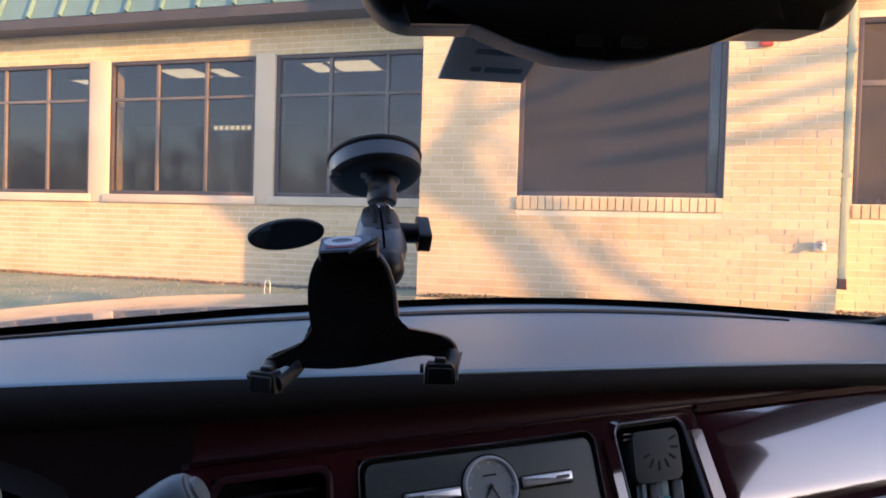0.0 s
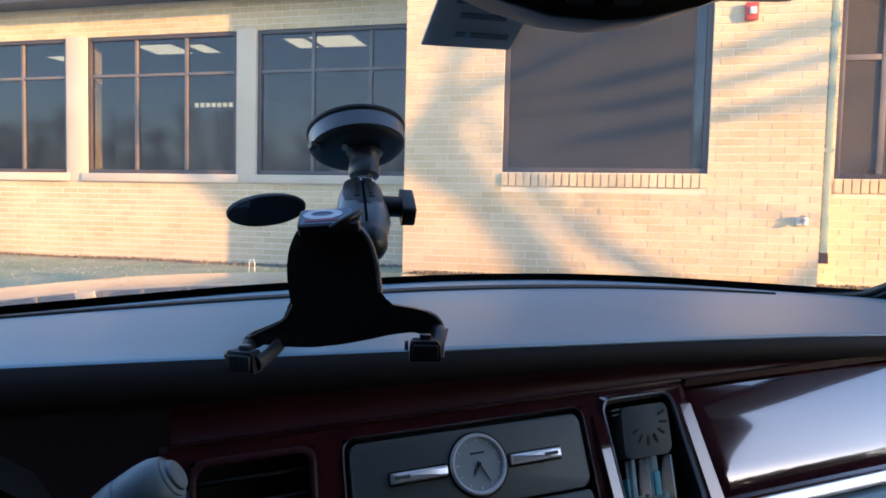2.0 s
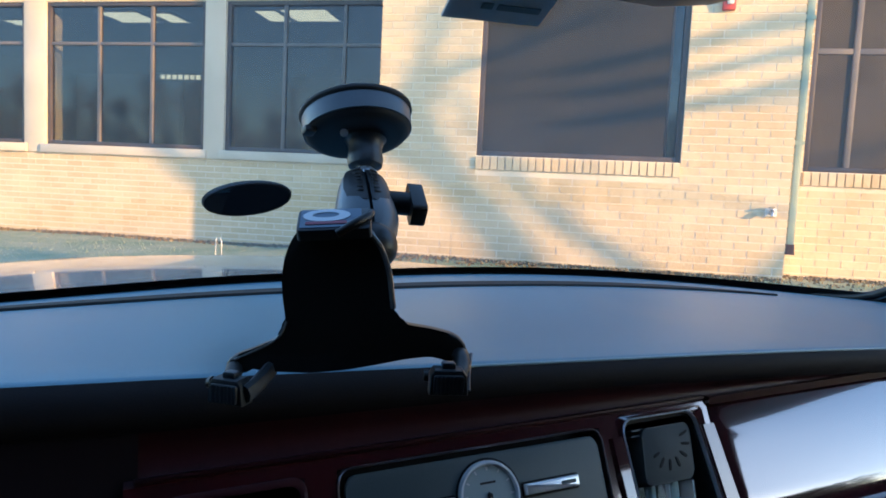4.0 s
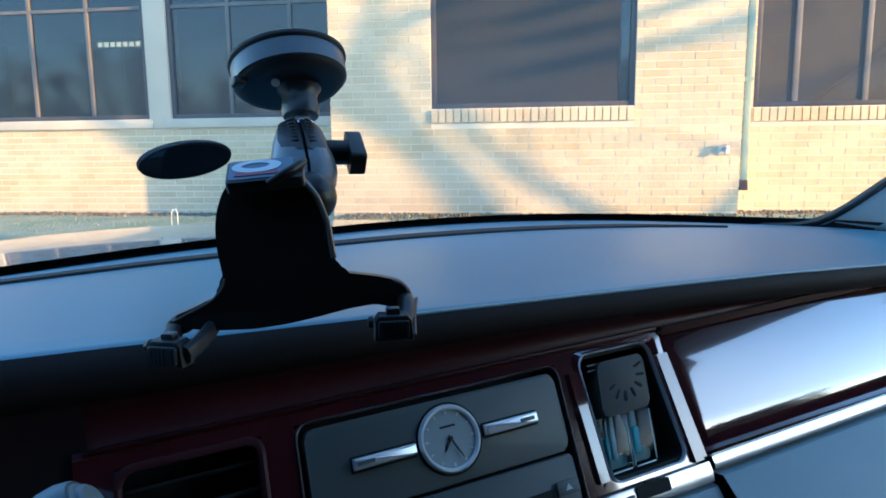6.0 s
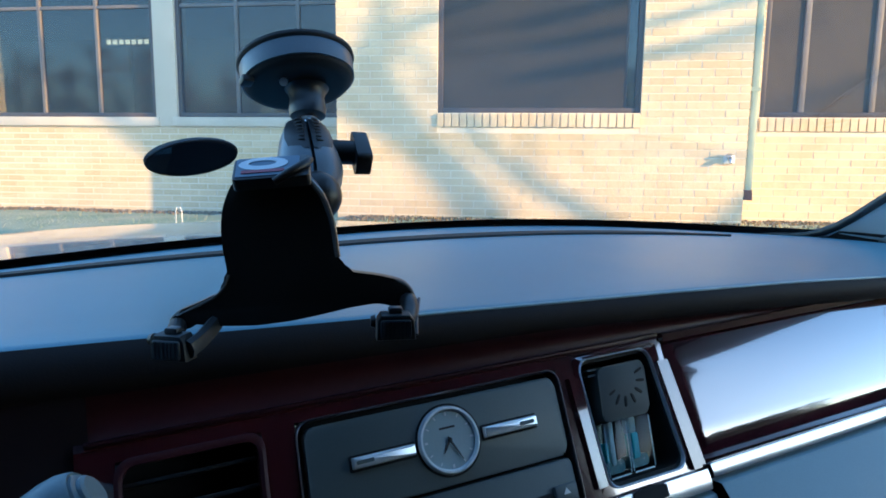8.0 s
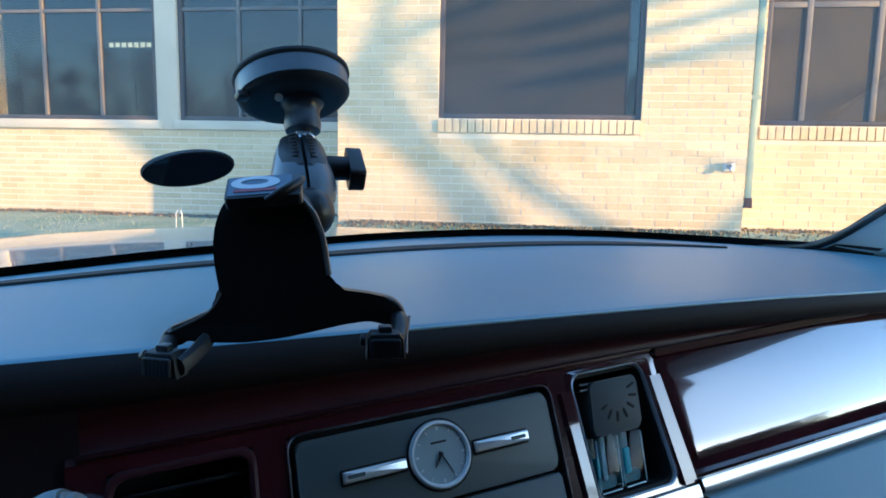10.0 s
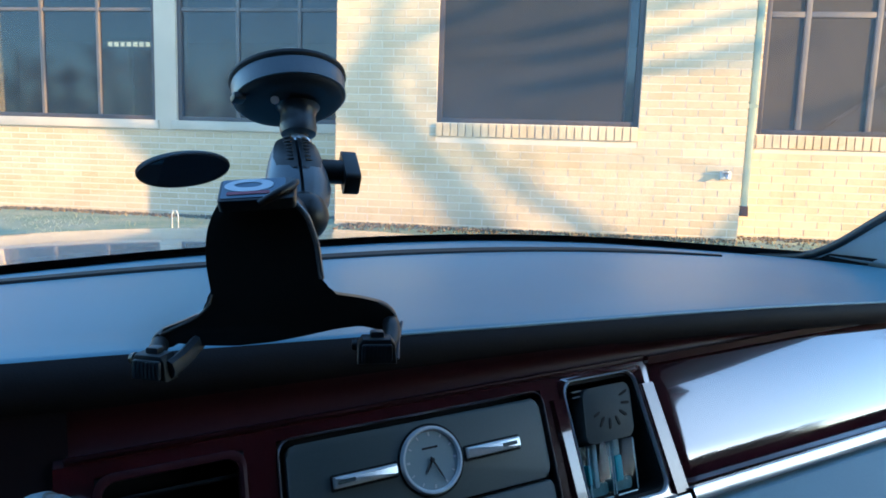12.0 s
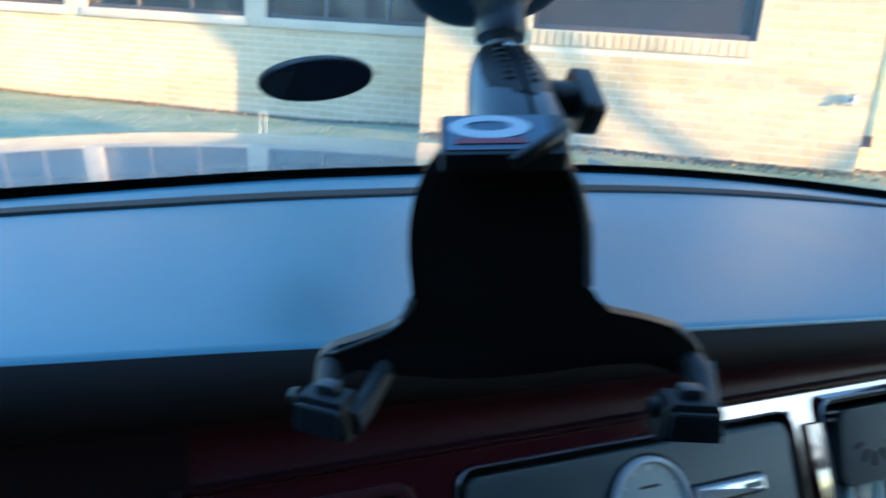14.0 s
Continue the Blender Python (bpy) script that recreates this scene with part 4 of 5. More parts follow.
bm = loft([[fas(0.1818 + 0.0080 * f, w, 0.001), fas(0.1832 + 0.0088 * f, w, 0.0040), fas(0.1936 + 0.0105 * f, w, 0.0036), fas(0.1948 + 0.0105 * f, w, -0.004)] for f, w in [(0.14 + 0.86 * k / 10, 1.0970 - 0.0730 * k / 10) for k in range(11)]])
part("side_trim", bm, BURGUNDY_TRIM, car, "glossy upright trim beside the pocket")
bm = loft([[fas(0.1010 + 0.05 * (1.104 - w), w, 0.0005), fas(0.1030 + 0.05 * (1.104 - w), w, 0.0036 if w < 1.078 else 0.0026), fas(0.1118 + 0.05 * (1.104 - w), w, 0.0022 if w < 1.078 else 0.0030), fas(0.1128 + 0.05 * (1.104 - w), w, 0.0005)] for w in np.linspace(1.098, 1.030, 19)])
part("side_trim", bm, BURGUNDY_TRIM, car, "glossy upright trim beside the radio")

# passenger side: bulging lacquer panel, bright strip, soft lower dash
rows = []
for f in [0.0, 0.004, 0.009, 0.016, 0.025, 0.036, 0.05, 0.068, 0.09] + list(np.linspace(0.12, 1.0, 28)):
    swell = 0.0045 * math.sin(min(1, f * 1.6) * math.pi / 2)
    row = []
    for s in np.linspace(0, 1, 25):
        w = 1.026 + (1.1105 - 0.004 * f - 1.026) * s
        left = 0.1970 + 0.0100 * (1 - s)
        end = max(0.0, 1 - f / 0.019)
        brow = max(0.0, (s - 0.66) / 0.34) * (1 - 0.55 * min(1, f / 0.55))
        off = -0.004 + swell * math.sin(math.pi * (0.06 + 0.88 * s)) ** 0.8 + 0.006 * (1 - s) - 0.005 * max(0.0, (0.26 - 0.10 * f - s) / 0.26) ** 2
        row.append(fas(left + (0.76 - left) * f, w, off + 0.0010 - 0.0016 * end ** 2 - 0.0014 * brow ** 2))
    rows.append(row)
part("passenger_panel", loft(rows), BURGUNDY, car, "glossy burgundy lacquer passenger panel")
part("panel_ledge", loft([[fas(u, 1.1090, 0.002), fas(u, 1.1135, 0.0045), fas(u, 1.1150, 0.002), fas(u, 1.1165, -0.012)] for u in np.linspace(0.1960, 0.74, 24)]), RIDGE, car)
part("bright_strip", loft([[fas(u, 1.0255, 0.001), fas(u, 1.0250, 0.0075), fas(u, 1.0200, 0.0085), fas(u, 1.0165, 0.0075), fas(u, 1.0155, 0.0)] for u in np.linspace(0.2045, 0.76, 30)]), CHROME, car, "satin bright strip along the dash")
part("bright_strip", loft([[fas(u, 1.0225, 0.001), fas(u, 1.0225, 0.0065), fas(u, 1.0150, 0.0075), fas(u, 1.0100, 0.0065), fas(u, 1.0095, 0.0)] for u in np.linspace(0.1005, 0.2015, 12)]), CHROME, car, "satin bright strip under the pocket")
part("strip_print", slab(round_rect(0.122, 1.0125, 0.128, 1.019, 0.0005, 1), fas, 0.0075, 0.0079), PANEL_GREY, car, "small worn print on the strip", smooth=False)
part("strip_notch", slab(round_rect(0.1300, 1.0145, 0.1600, 1.0225, 0.0015, 2), fas, 0.0, 0.0084), GAP, car)
part("glove_box", loft([[fas(u, 1.0150, 0.0), fas(u, 1.0120, 0.010), fas(u, 0.990, 0.020), fas(u, 0.95, 0.034), fas(u, 0.90, 0.040), fas(u, 0.80, 0.02)] for u in np.linspace(0.2075, 0.76, 24)]), DASH_LOW, car, "soft blue-grey glove box lid")
part("lower_console", loft([[fas(u, 1.0095, 0.0), fas(u, 1.0065, 0.006), fas(u, 0.985, 0.012), fas(u, 0.93, 0.020), fas(u, 0.80, 0.02)] for u in np.linspace(0.1005, 0.2035, 10)]), DASH_LOW, car, "soft blue-grey console side")
part("strip_lower", loft([[fas(u, 0.9685 - 0.02 * (u - .2), 0.027), fas(u, 0.967 - 0.02 * (u - .2), 0.034), fas(u, 0.963 - 0.02 * (u - .2), 0.034), fas(u, 0.961 - 0.02 * (u - .2), 0.029)] for u in np.linspace(0.24, 0.74, 16)]), CHROME, car, "thin bright line on the glove box")

# driver-side air vent
vent = part("air_vent", ring_slab(round_rect(-0.187, 0.986, -0.109, 1.1055, 0.009), round_rect(-0.183, 0.990, -0.113, 1.1015, 0.007), fas, -0.008, 0.002, crown=0.0008), BURGUNDY_SATIN, car, "dark air vent with slim slats")
part("vent_back", slab(round_rect(-0.1855, 0.9855, -0.1105, 1.104, 0.006), fas, -0.029, -0.025), GAP, vent)
for k in range(8):
    w = 1.094 - 0.0135 * k
    part("slat", slab([(-0.183, w), (-0.113, w), (-0.113, w - 0.0022), (-0.183, w - 0.0022)], lambda a, b, d: fas(a, b, d), -0.020, -0.006, 0.0005), MOUNT, vent)

# column lever: pale ribbed knob on a stalk
lever = part("gear_lever", tube([(-0.264, -0.055, 1.065), (-0.240, -0.077, 1.092), (-0.221, -0.086, 1.105)], [0.009, 0.009, 0.010], 16), CABIN, car, "column gear lever with a pale knob")
la = axis_pose((-0.225, -0.086, 1.1010), (0.030, -0.004, 0.0205)) @ Matrix.Scale(1.04, 4)
part("knob", lathe([(0.0105, 0.0), (0.0135, 0.003), (0.0145, 0.010), (0.0147, 0.0150), (0.0141, 0.0155), (0.0141, 0.0168), (0.0147, 0.0173), (0.0148, 0.026), (0.0140, 0.032), (0.0120, 0.0365), (0.0112, 0.0372), (0.0108, 0.0366), (0.0100, 0.0366), (0.0097, 0.0378), (0.0085, 0.0385), (0.0, 0.0388)], la, 36), LEVER, lever, "pale grey ribbed knob")
part("button", lathe([(0.0078, 0.0365), (0.0078, 0.0402), (0.0066, 0.0412), (0.0, 0.0414)], la, 28), LEVER, lever)

stalk = part("wiper_stalk", tube([(-0.37, -0.10, 1.106), (-0.33, -0.11, 1.124), (-0.295, -0.12, 1.134), (-0.276, -0.122, 1.138)], [0.008, 0.011, 0.015, 0.013], 16), STALK_GREEN, car, "pale green stalk with worn black marks")
for k in range(2):
    part("mark", box((-0.294 + 0.009 * k, -0.1365, 1.140 - 0.005 * k), (-0.287 + 0.009 * k, -0.131, 1.1425 - 0.005 * k), 0.0004, 1), INK, stalk)

# steering wheel rim and boss, just inside the view's lower corner
wheel = part("steering_wheel", lathe([(0.185 + 0.0155 * math.cos(a), 0.0155 * math.sin(a)) for a in np.linspace(0, 2 * math.pi, 17)], axis_pose((-0.42, -0.21, 0.985), (0, -0.9, 0.42)), 64), CABIN, car, "dark steering wheel")
part("boss", lathe([(0.0, 0.02), (0.05, 0.018), (0.075, 0.0), (0.07, -0.03), (0.03, -0.10), (0.0, -0.10)], axis_pose((-0.42, -0.20, 0.985), (0, -0.9, 0.42)), 32), CABIN, wheel)
for a in (-20, 200, 270):
    c = axis_pose((-0.42, -0.205, 0.985), (0, -0.9, 0.42))
    part("spoke", tube([c @ Vector((0.06 * math.cos(radians(a)), 0.06 * math.sin(radians(a)), 0)), c @ Vector((0.18 * math.cos(radians(a)), 0.18 * math.sin(radians(a)), 0))], 0.012, 10), CABIN, wheel)
part("steering_column", tube([(-0.42, -0.14, 0.97), (-0.42, 0.06, 0.93)], [0.045, 0.055], 20), CABIN, car)
# instrument hood before the driver
bm = loft([[Vector((u, v, w)) for u, v, w in [(-0.42 + 0.16 * math.cos(a), vv, 1.075 + 0.062 * math.sin(a)) for a in np.linspace(0.0, math.pi, 17)]] for vv in (-0.035, -0.03, 0.02)])
part("instrument_hood", bm, CABIN, car, "dark instrument hood")

# windscreen: glass, black border, pillars, roof
RAKE = 0.42


def screen(c, back):
    """A spot on the windscreen above a cowl point, back metres towards the cabin."""
    return Vector((c.x * (1 - 0.10 * back), c.y - back * (1.0 if abs(c.x) < 0.5 else 1.0 - 0.3 * (abs(c.x) - 0.5) / 0.25), c.z + 0.004 + RAKE * back))


gl = part("windscreen", loft([[screen(c, b) for b in np.linspace(0.0, 0.98, 9)] for c in COWL[4:58]]), GLASS, car, "clear raked windscreen")
gl.visible_shadow = False
part("screen_border", loft([[screen(c, b) + Vector((0, -0.003, lift)) for b, lift in ((-0.010, -0.022), (-0.003, 0.0), (0.007, 0.001), (0.014, 0.0015))] for c in COWL[3:60]]), FRIT, car, "black border at the windscreen's foot")
# passenger-side pillar: black edge and pale trim
pr = [Vector(p) for p in ((0.655, 0.385, 1.147), (0.690, 0.275, 1.149), (0.700, 0.235, 1.154), (0.700, 0.194, 1.178), (0.700, 0.154, 1.211), (0.685, 0.0, 1.31), (0.655, -0.2, 1.42), (0.62, -0.42, 1.50))]
prs = smooth_line(pr, 40, 2)
part("pillar_seal", tube(prs, 0.006, 10), FRIT, car, "black rubber edge along the pillar")
bm = loft([[p + Vector(q) * min(1.0, max(0.35, 0.35 + 4.5 * p.y)) for q in ((0.0, -0.004, -0.004), (0.03, -0.03, -0.012), (0.07, -0.055, -0.045), (0.13, -0.07, -0.12), (0.16, -0.02, -0.16))] for p in prs])
part("pillar_trim", bm, TRIM_GREY, car, "pale blue-grey windscreen pillar trim")
pl = [Vector((-p.x - 0.05, p.y, p.z - 0.03)) for p in prs]
part("pillar_trim", loft([[p, p + Vector((-0.03, -0.03, -0.012)), p + Vector((-0.07, -0.055, -0.045)), p + Vector((-0.13, -0.07, -0.12))] for p in pl]), TRIM_GREY, car, "pale blue-grey windscreen pillar trim")
part("dash_end", loft([[Vector((0.70, v, 1.16)), Vector((0.74, v, 1.145)), Vector((0.80, v - 0.02, 1.12)), Vector((0.81, v - 0.02, 0.8))] for v in (0.21, 0.14, 0.02, -0.1)]), TRIM_GREY, car)

# roof, sides with window openings, floor and rear, closing the cabin
roof_rows = []
for v in np.linspace(-0.31, -2.4, 10):
    f = (-0.31 - v) / 2.09
    top = 1.525 + 0.04 * math.sin(math.pi * min(1, f * 1.1))
    roof_rows.append([Vector((u, v + 0.06 * (1 - (u / 0.7) ** 2) * (1 - f), top - 0.05 * (abs(u) / 0.7) ** 3)) for u in np.linspace(-0.70, 0.70, 15)])
part("headliner", loft(roof_rows), HEADLINER, car, "pale grey headliner")
part("tail_panel", box((-0.90, -2.66, 0.42), (0.90, -2.50, 1.10), 0.05, 3), CAR_PAINT, car, "silver tail panel")
part("roof_skin", loft([[Vector((p.x * 1.13, p.y * 1.03, p.z + 0.035)) for p in r] for r in roof_rows]), CAR_PAINT, car, "silver roof")
for s in (-1, 1):
    bm = bmesh.new()
    # third box fills most side glass, out of view, to keep daylight out
    for lo, hi in (((0.80, -2.4, 0.42), (0.84, 0.15, 1.10)), ((0.70, -2.4, 1.472), (0.80, -0.50, 1.56)), ((0.76, -2.4, 1.08), (0.82, -0.95 if s > 0 else 0.02, 1.50))):
        add_box(bm, (min(s * lo[0], s * hi[0]), lo[1], lo[2]), (max(s * lo[0], s * hi[0]), hi[1], hi[2]), 0.012)
    part("door_shell", bm, CABIN, car, "dark door trim and pillars, widened over the side windows to block light")
    part("body_side", loft([[Vector((s * x, v, w)) for x, w in ((0.86 + 0.03 * (v > 0.3), 1.10 - 0.065 * (v > 0.3)), (0.915, 0.95), (0.92, 0.7), (0.89, 0.42))] for v in np.linspace(-2.6, 1.55, 14)]), CAR_PAINT, car, "silver body side")
bm = bmesh.new()
add_box(bm, (-0.84, -2.6, 0.38), (0.84, 0.6, 0.43), 0.01)
add_box(bm, (-0.84, -2.46, 0.43), (0.84, -2.40, 1.53), 0.01)
add_box(bm, (-0.84, 0.30, 0.43), (0.84, 0.36, 0.95), 0.01)
part("cabin_floor", bm, CABIN, car, "dark cabin floor and bulkheads")
# bonnet, nose and wheels
hood_rows = []
for v, w in ((0.60, 1.090), (0.75, 1.098), (0.95, 1.098), (1.15, 1.094), (1.35, 1.086), (1.5, 1.076), (1.62, 1.055), (1.70, 1.02), (1.74, 0.95), (1.76, 0.8), (1.74, 0.55), (1.70, 0.42)):
    hood_rows.append([Vector((u, v - 0.12 * (u / 0.9) ** 2 + (-0.35 * max(0, abs(u) - 0.35) if v < 0.7 else 0), w - 0.055 * (abs(u) / 0.9) ** 2.4)) for u in np.linspace(-0.9, 0.9, 25)])
part("bonnet", loft(hood_rows), CAR_PAINT, car, "silver bonnet")
for v in (-1.7, 1.15):
    for s in (-1, 1):
        w = part("wheel", lathe([(0.0, 0.10), (0.20, 0.10), (0.21, 0.08), (0.21, -0.08), (0.0, -0.08)], axis_pose((s * 0.80, v, 0.53), (s, 0, 0), (0, 1, 0)), 32), STEEL, car)
        part("tyre", lathe([(0.21, 0.09), (0.27, 0.115), (0.325, 0.10), (0.335, 0.06), (0.335, -0.06), (0.325, -0.10), (0.27, -0.115), (0.21, -0.09)], axis_pose((s * 0.80, v, 0.53), (s, 0, 0), (0, 1, 0)), 40), TYRE, w)
# rear-view mirror
MIR = axis_pose((-0.0130, -0.185, 1.3955), (-0.22, -0.96, -0.10), (1, -0.2, 0.030))
mirror = part("rear_view_mirror", slab([(x, y) for x, y in round_rect(-0.120, -0.038, 0.120, 0.040, 0.024, 8)], lambda a, b, d: MIR @ Vector((a, b + 0.0015 * math.sin(a * 20), d)), -0.026, 0.004, 0.009, 3), MOUNT, car, "black rear-view mirror with a bulged lower edge")
part("chin", slab([(-0.085, -0.034), (-0.062, -0.0395), (-0.045, -0.046), (-0.022, -0.0525), (0.0, -0.0545), (0.022, -0.0525), (0.045, -0.046), (0.062, -0.0395), (0.085, -0.034), (0.08, -0.02), (-0.08, -0.02)], lambda a, b, d: MIR @ Vector((a - 0.005, b, d)), -0.022, 0.006, 0.004, 2), MOUNT, mirror)
part("glass", slab(round_rect(-0.112, -0.024, 0.112, 0.034, 0.020, 8), lambda a, b, d: MIR @ Vector((a, b, d)), 0.004, 0.0055), MIRROR_GLASS, mirror, "mirror glass")
for x in (-0.003, 0.018):
    part("switch", slab(round_rect(x - 0.006 - 0.012, -0.0475, x + 0.006 - 0.012, -0.0425, 0.001, 2), lambda a, b, d: MIR @ Vector((a, b, d)), 0.006, 0.0075), MOUNT_GREY, mirror, "small grey mirror switch")
part("stem", tube([(0.0, -0.165, 1.395), (0.0, -0.14, 1.43), (0.0, -0.10, 1.445)], [0.012, 0.010, 0.016], 14), MOUNT, mirror)

# ---------------------------------------------------------------- things in the car


def screen_flat(u, v):
    """The windscreen's inner face near the middle of the car."""
    return Vector((u, v, 1.154 + 0.03 * u + RAKE * (0.463 + 0.2 * (u + 0.125) - v)))


sn = Vector((0.11, -RAKE, -1)).normalized()
sticker = thing("windscreen_sticker", CAR @ pose(-0.01, 0.0, 1.36), "dark grey printed permit sticker on the windscreen", "sticker")


def tag_place(a, b, d):
    q = screen_flat(-0.049 + a - 0.006 * b, -0.027 + 0.1 * a - 0.085 * b)
    return q + sn * d - Vector((-0.01, 0.0, 1.36))


part("film", slab([(0.0, 1.0), (0.064, 1.0), (0.064, 0.0), (0.0, 0.0)], tag_place, 0.0, 0.0015), STICKER, sticker, smooth=False)
for b, x0, x1 in ((0.12, 0.020, 0.027), (0.12, 0.030, 0.058), (0.32, 0.018, 0.050), (0.46, 0.012, 0.058), (0.60, 0.012, 0.056)):
    part("print_line", slab([(x0, b), (x1, b), (x1, b + 0.05), (x0, b + 0.05)], tag_place, 0.0015, 0.0021), FRESH_GREY, sticker, smooth=False)

oval_c = screen_flat(-0.1245, 0.209)
om = axis_pose(oval_c, sn)
disc = thing("adhesive_disc", CAR @ Matrix.Translation(oval_c), "round black adhesive mounting disc on the windscreen", "mounting disc")
rel = Matrix.Translation(-oval_c) @ om
part("pad", lathe([(0.0, 0.0), (0.0355, 0.0), (0.0365, 0.001), (0.0365, 0.0025), (0.0355, 0.0035), (0.0, 0.0035)], rel, 56), DISC_BLACK, disc)
part("rim", lathe([(0.0340, 0.0034), (0.0345, 0.0042), (0.0355, 0.0042), (0.0360, 0.0034)], rel, 56), DISC_BLACK, disc)

# air freshener in the pocket
fo = fas(0.144, 1.066, -0.004)
fresh = thing("air_freshener", CAR @ Matrix.Translation(fo), "grey-capped vent air freshener with clear bottles of aqua oil", "air freshener")


def fr(u, w, d):
    return fas(u + 0.0025 + 0.16 * (w - 1.066), w + 0.0018, d) - fo


cap = part("cap", slab(round_rect(0.1240, 1.0640, 0.1680, 1.0990, 0.005, 6), fr, -0.024, -0.001, 0.0015, 2), FRESH_GREY, fresh, "grey cap with a fan of slots")
for k in range(7):
    a = radians(-63 + 29 * k)
    c, r0, r1, hw = (0.1475, 1.0875), 0.0110, 0.0185 if k else 0.0170, 0.0010
    t, nrm = (math.sin(a), -math.cos(a)), (math.cos(a), math.sin(a))
    pts = [(c[0] + r * t[0] + g * nrm[0], c[1] + 0.894 * (r * t[1] + g * nrm[1])) for r, g in ((r0, -hw * 0.5), (r0 + 0.002, -hw), (r1 - 0.001, -hw), (r1, -hw * 0.4), (r1, hw * 0.4), (r1 - 0.001, hw), (r0 + 0.002, hw), (r0, hw * 0.5))]
    part("slot", slab(pts, fr, -0.001, -0.0004), GAP, cap, smooth=False)
for x0, x1, wicks in ((0.1245, 0.1455, ((0.1310, 0.1352, 1.0375, 1.0640, WICK), (0.1262, 0.1290, 1.0400, 1.0520, TEAL_WICK))), (0.1462, 0.1675, ((0.1500, 0.1560, 1.0540, 1.0640, WICK), (0.1510, 0.1572, 1.0380, 1.0540, TEAL_WICK)))):
    b = part("bottle", slab(round_rect(x0, 1.0300, x1, 1.0640, 0.003, 4), fr, -0.022, -0.002, 0.001, 2), CLEAR, fresh, "clear plastic bottle")
    part("oil", slab(round_rect(x0 + 0.0025, 1.0325, x1 - 0.0025, 1.0400, 0.0025, 3), fr, -0.020, -0.0075), OIL, b, "aqua scented oil", smooth=False)
    for xa, xb, wa, wb, mt in wicks:
        part("cartridge", slab(round_rect(xa, wa, xb, wb, 0.0012, 2), fr, -0.014, -0.006, 0.0008), mt, b)
    # highlights down the sides and along the foot, as pale tubes
    for xe in (x0 + 0.0008, x1 - 0.0008):
        part("bottle_glint", tube([fr(xe, 1.0315, -0.003), fr(xe, 1.0625, -0.003)], 0.00045, 6), GLASS_GLINT, b, "pale strip for the highlight on the bottle edge")
    part("bottle_foot_glint", tube([fr(x0 + 0.002, 1.0306, -0.003), fr(x1 - 0.002, 1.0306, -0.003)], 0.0006, 6), GLASS_GLINT, b)
for k in range(2):
    part("clip_prong", slab(round_rect(0.1175, 1.0945 + 0.0035 * k, 0.1250, 1.0957 + 0.0035 * k, 0.0004, 1), fr, -0.010, -0.004), PANEL_GREY, fresh, "grey vent clip prong")

# ---------------------------------------------------------------- tablet mount on the windscreen
MO = Vector((-0.10, -0.06, 1.21))
mount = thing("tablet_mount", CAR @ Matrix.Translation(MO), "empty black tablet mount on a suction cup stuck to the windscreen", "tablet mount")


def face(a, b, d):
    """A spot on the cradle's upright face, which is turned to the driver; d towards the driver."""
    return Vector((-0.1067 + 0.941 * a - 0.339 * d, -0.0652 - 0.339 * a - 0.941 * d, b + 0.0035)) - MO


plate = [(-0.0215, 1.2440), (-0.0250, 1.2390), (-0.0280, 1.2305), (-0.0290, 1.2215), (-0.0285, 1.2120), (-0.0268, 1.2020), (-0.0264, 1.1960), (-0.0295, 1.1922), (-0.0400, 1.1868), (-0.0515, 1.1822), (-0.0545, 1.1785), (-0.0545, 1.1735), (-0.0515, 1.1728), (-0.0456, 1.1768), (-0.0300, 1.1755), (-0.0141, 1.1755),
         (0.0020, 1.1775), (0.0155, 1.1803), (0.0300, 1.1838), (0.0428, 1.1858), (0.0500, 1.1840), (0.0570, 1.1825), (0.0605, 1.1850), (0.0602, 1.1910), (0.0545, 1.1965), (0.0430, 1.1992), (0.0290, 1.2010), (0.0246, 1.2035), (0.0240, 1.2140), (0.0224, 1.2245), (0.0180, 1.2375), (0.0115, 1.2450), (0.0, 1.2485), (-0.0140, 1.2480)]
cradle = part("cradle", slab(smooth_line(plate + plate[:1], 120, 1)[:-1], face, -0.003, 0.003, 0.0016, 3), MOUNT, mount, "glossy black splayed cradle plate")
# pale tube drawing the glint on the cradle's right edge
part("edge_glint", tube([Vector(face(a, b, 0.0022)) for a, b in smooth_line([(0.0238, 1.2080), (0.0228, 1.2150), (0.0216, 1.2245), (0.0172, 1.2370), (0.0108, 1.2440)], 16, 2)], 0.0015, 8), EDGE_SHINE, cradle)
part("cradle_rear", slab(round_rect(-0.019, 1.195, 0.014, 1.243, 0.010, 5), face, -0.02, -0.008, 0.003), MOUNT, mount)
# feet: ribbed pads on hooked arms that reach out from the cradle's lower corners
def foot_place(a0, b0, d0, turn):
    """Axes of a foot: across, up and towards the driver, turned a little about the upright."""
    ct, st = math.cos(turn), math.sin(turn)
    return lambda a, b, d: face(a0 + a * ct - d * st, b0 + b, d0 + a * st + d * ct)


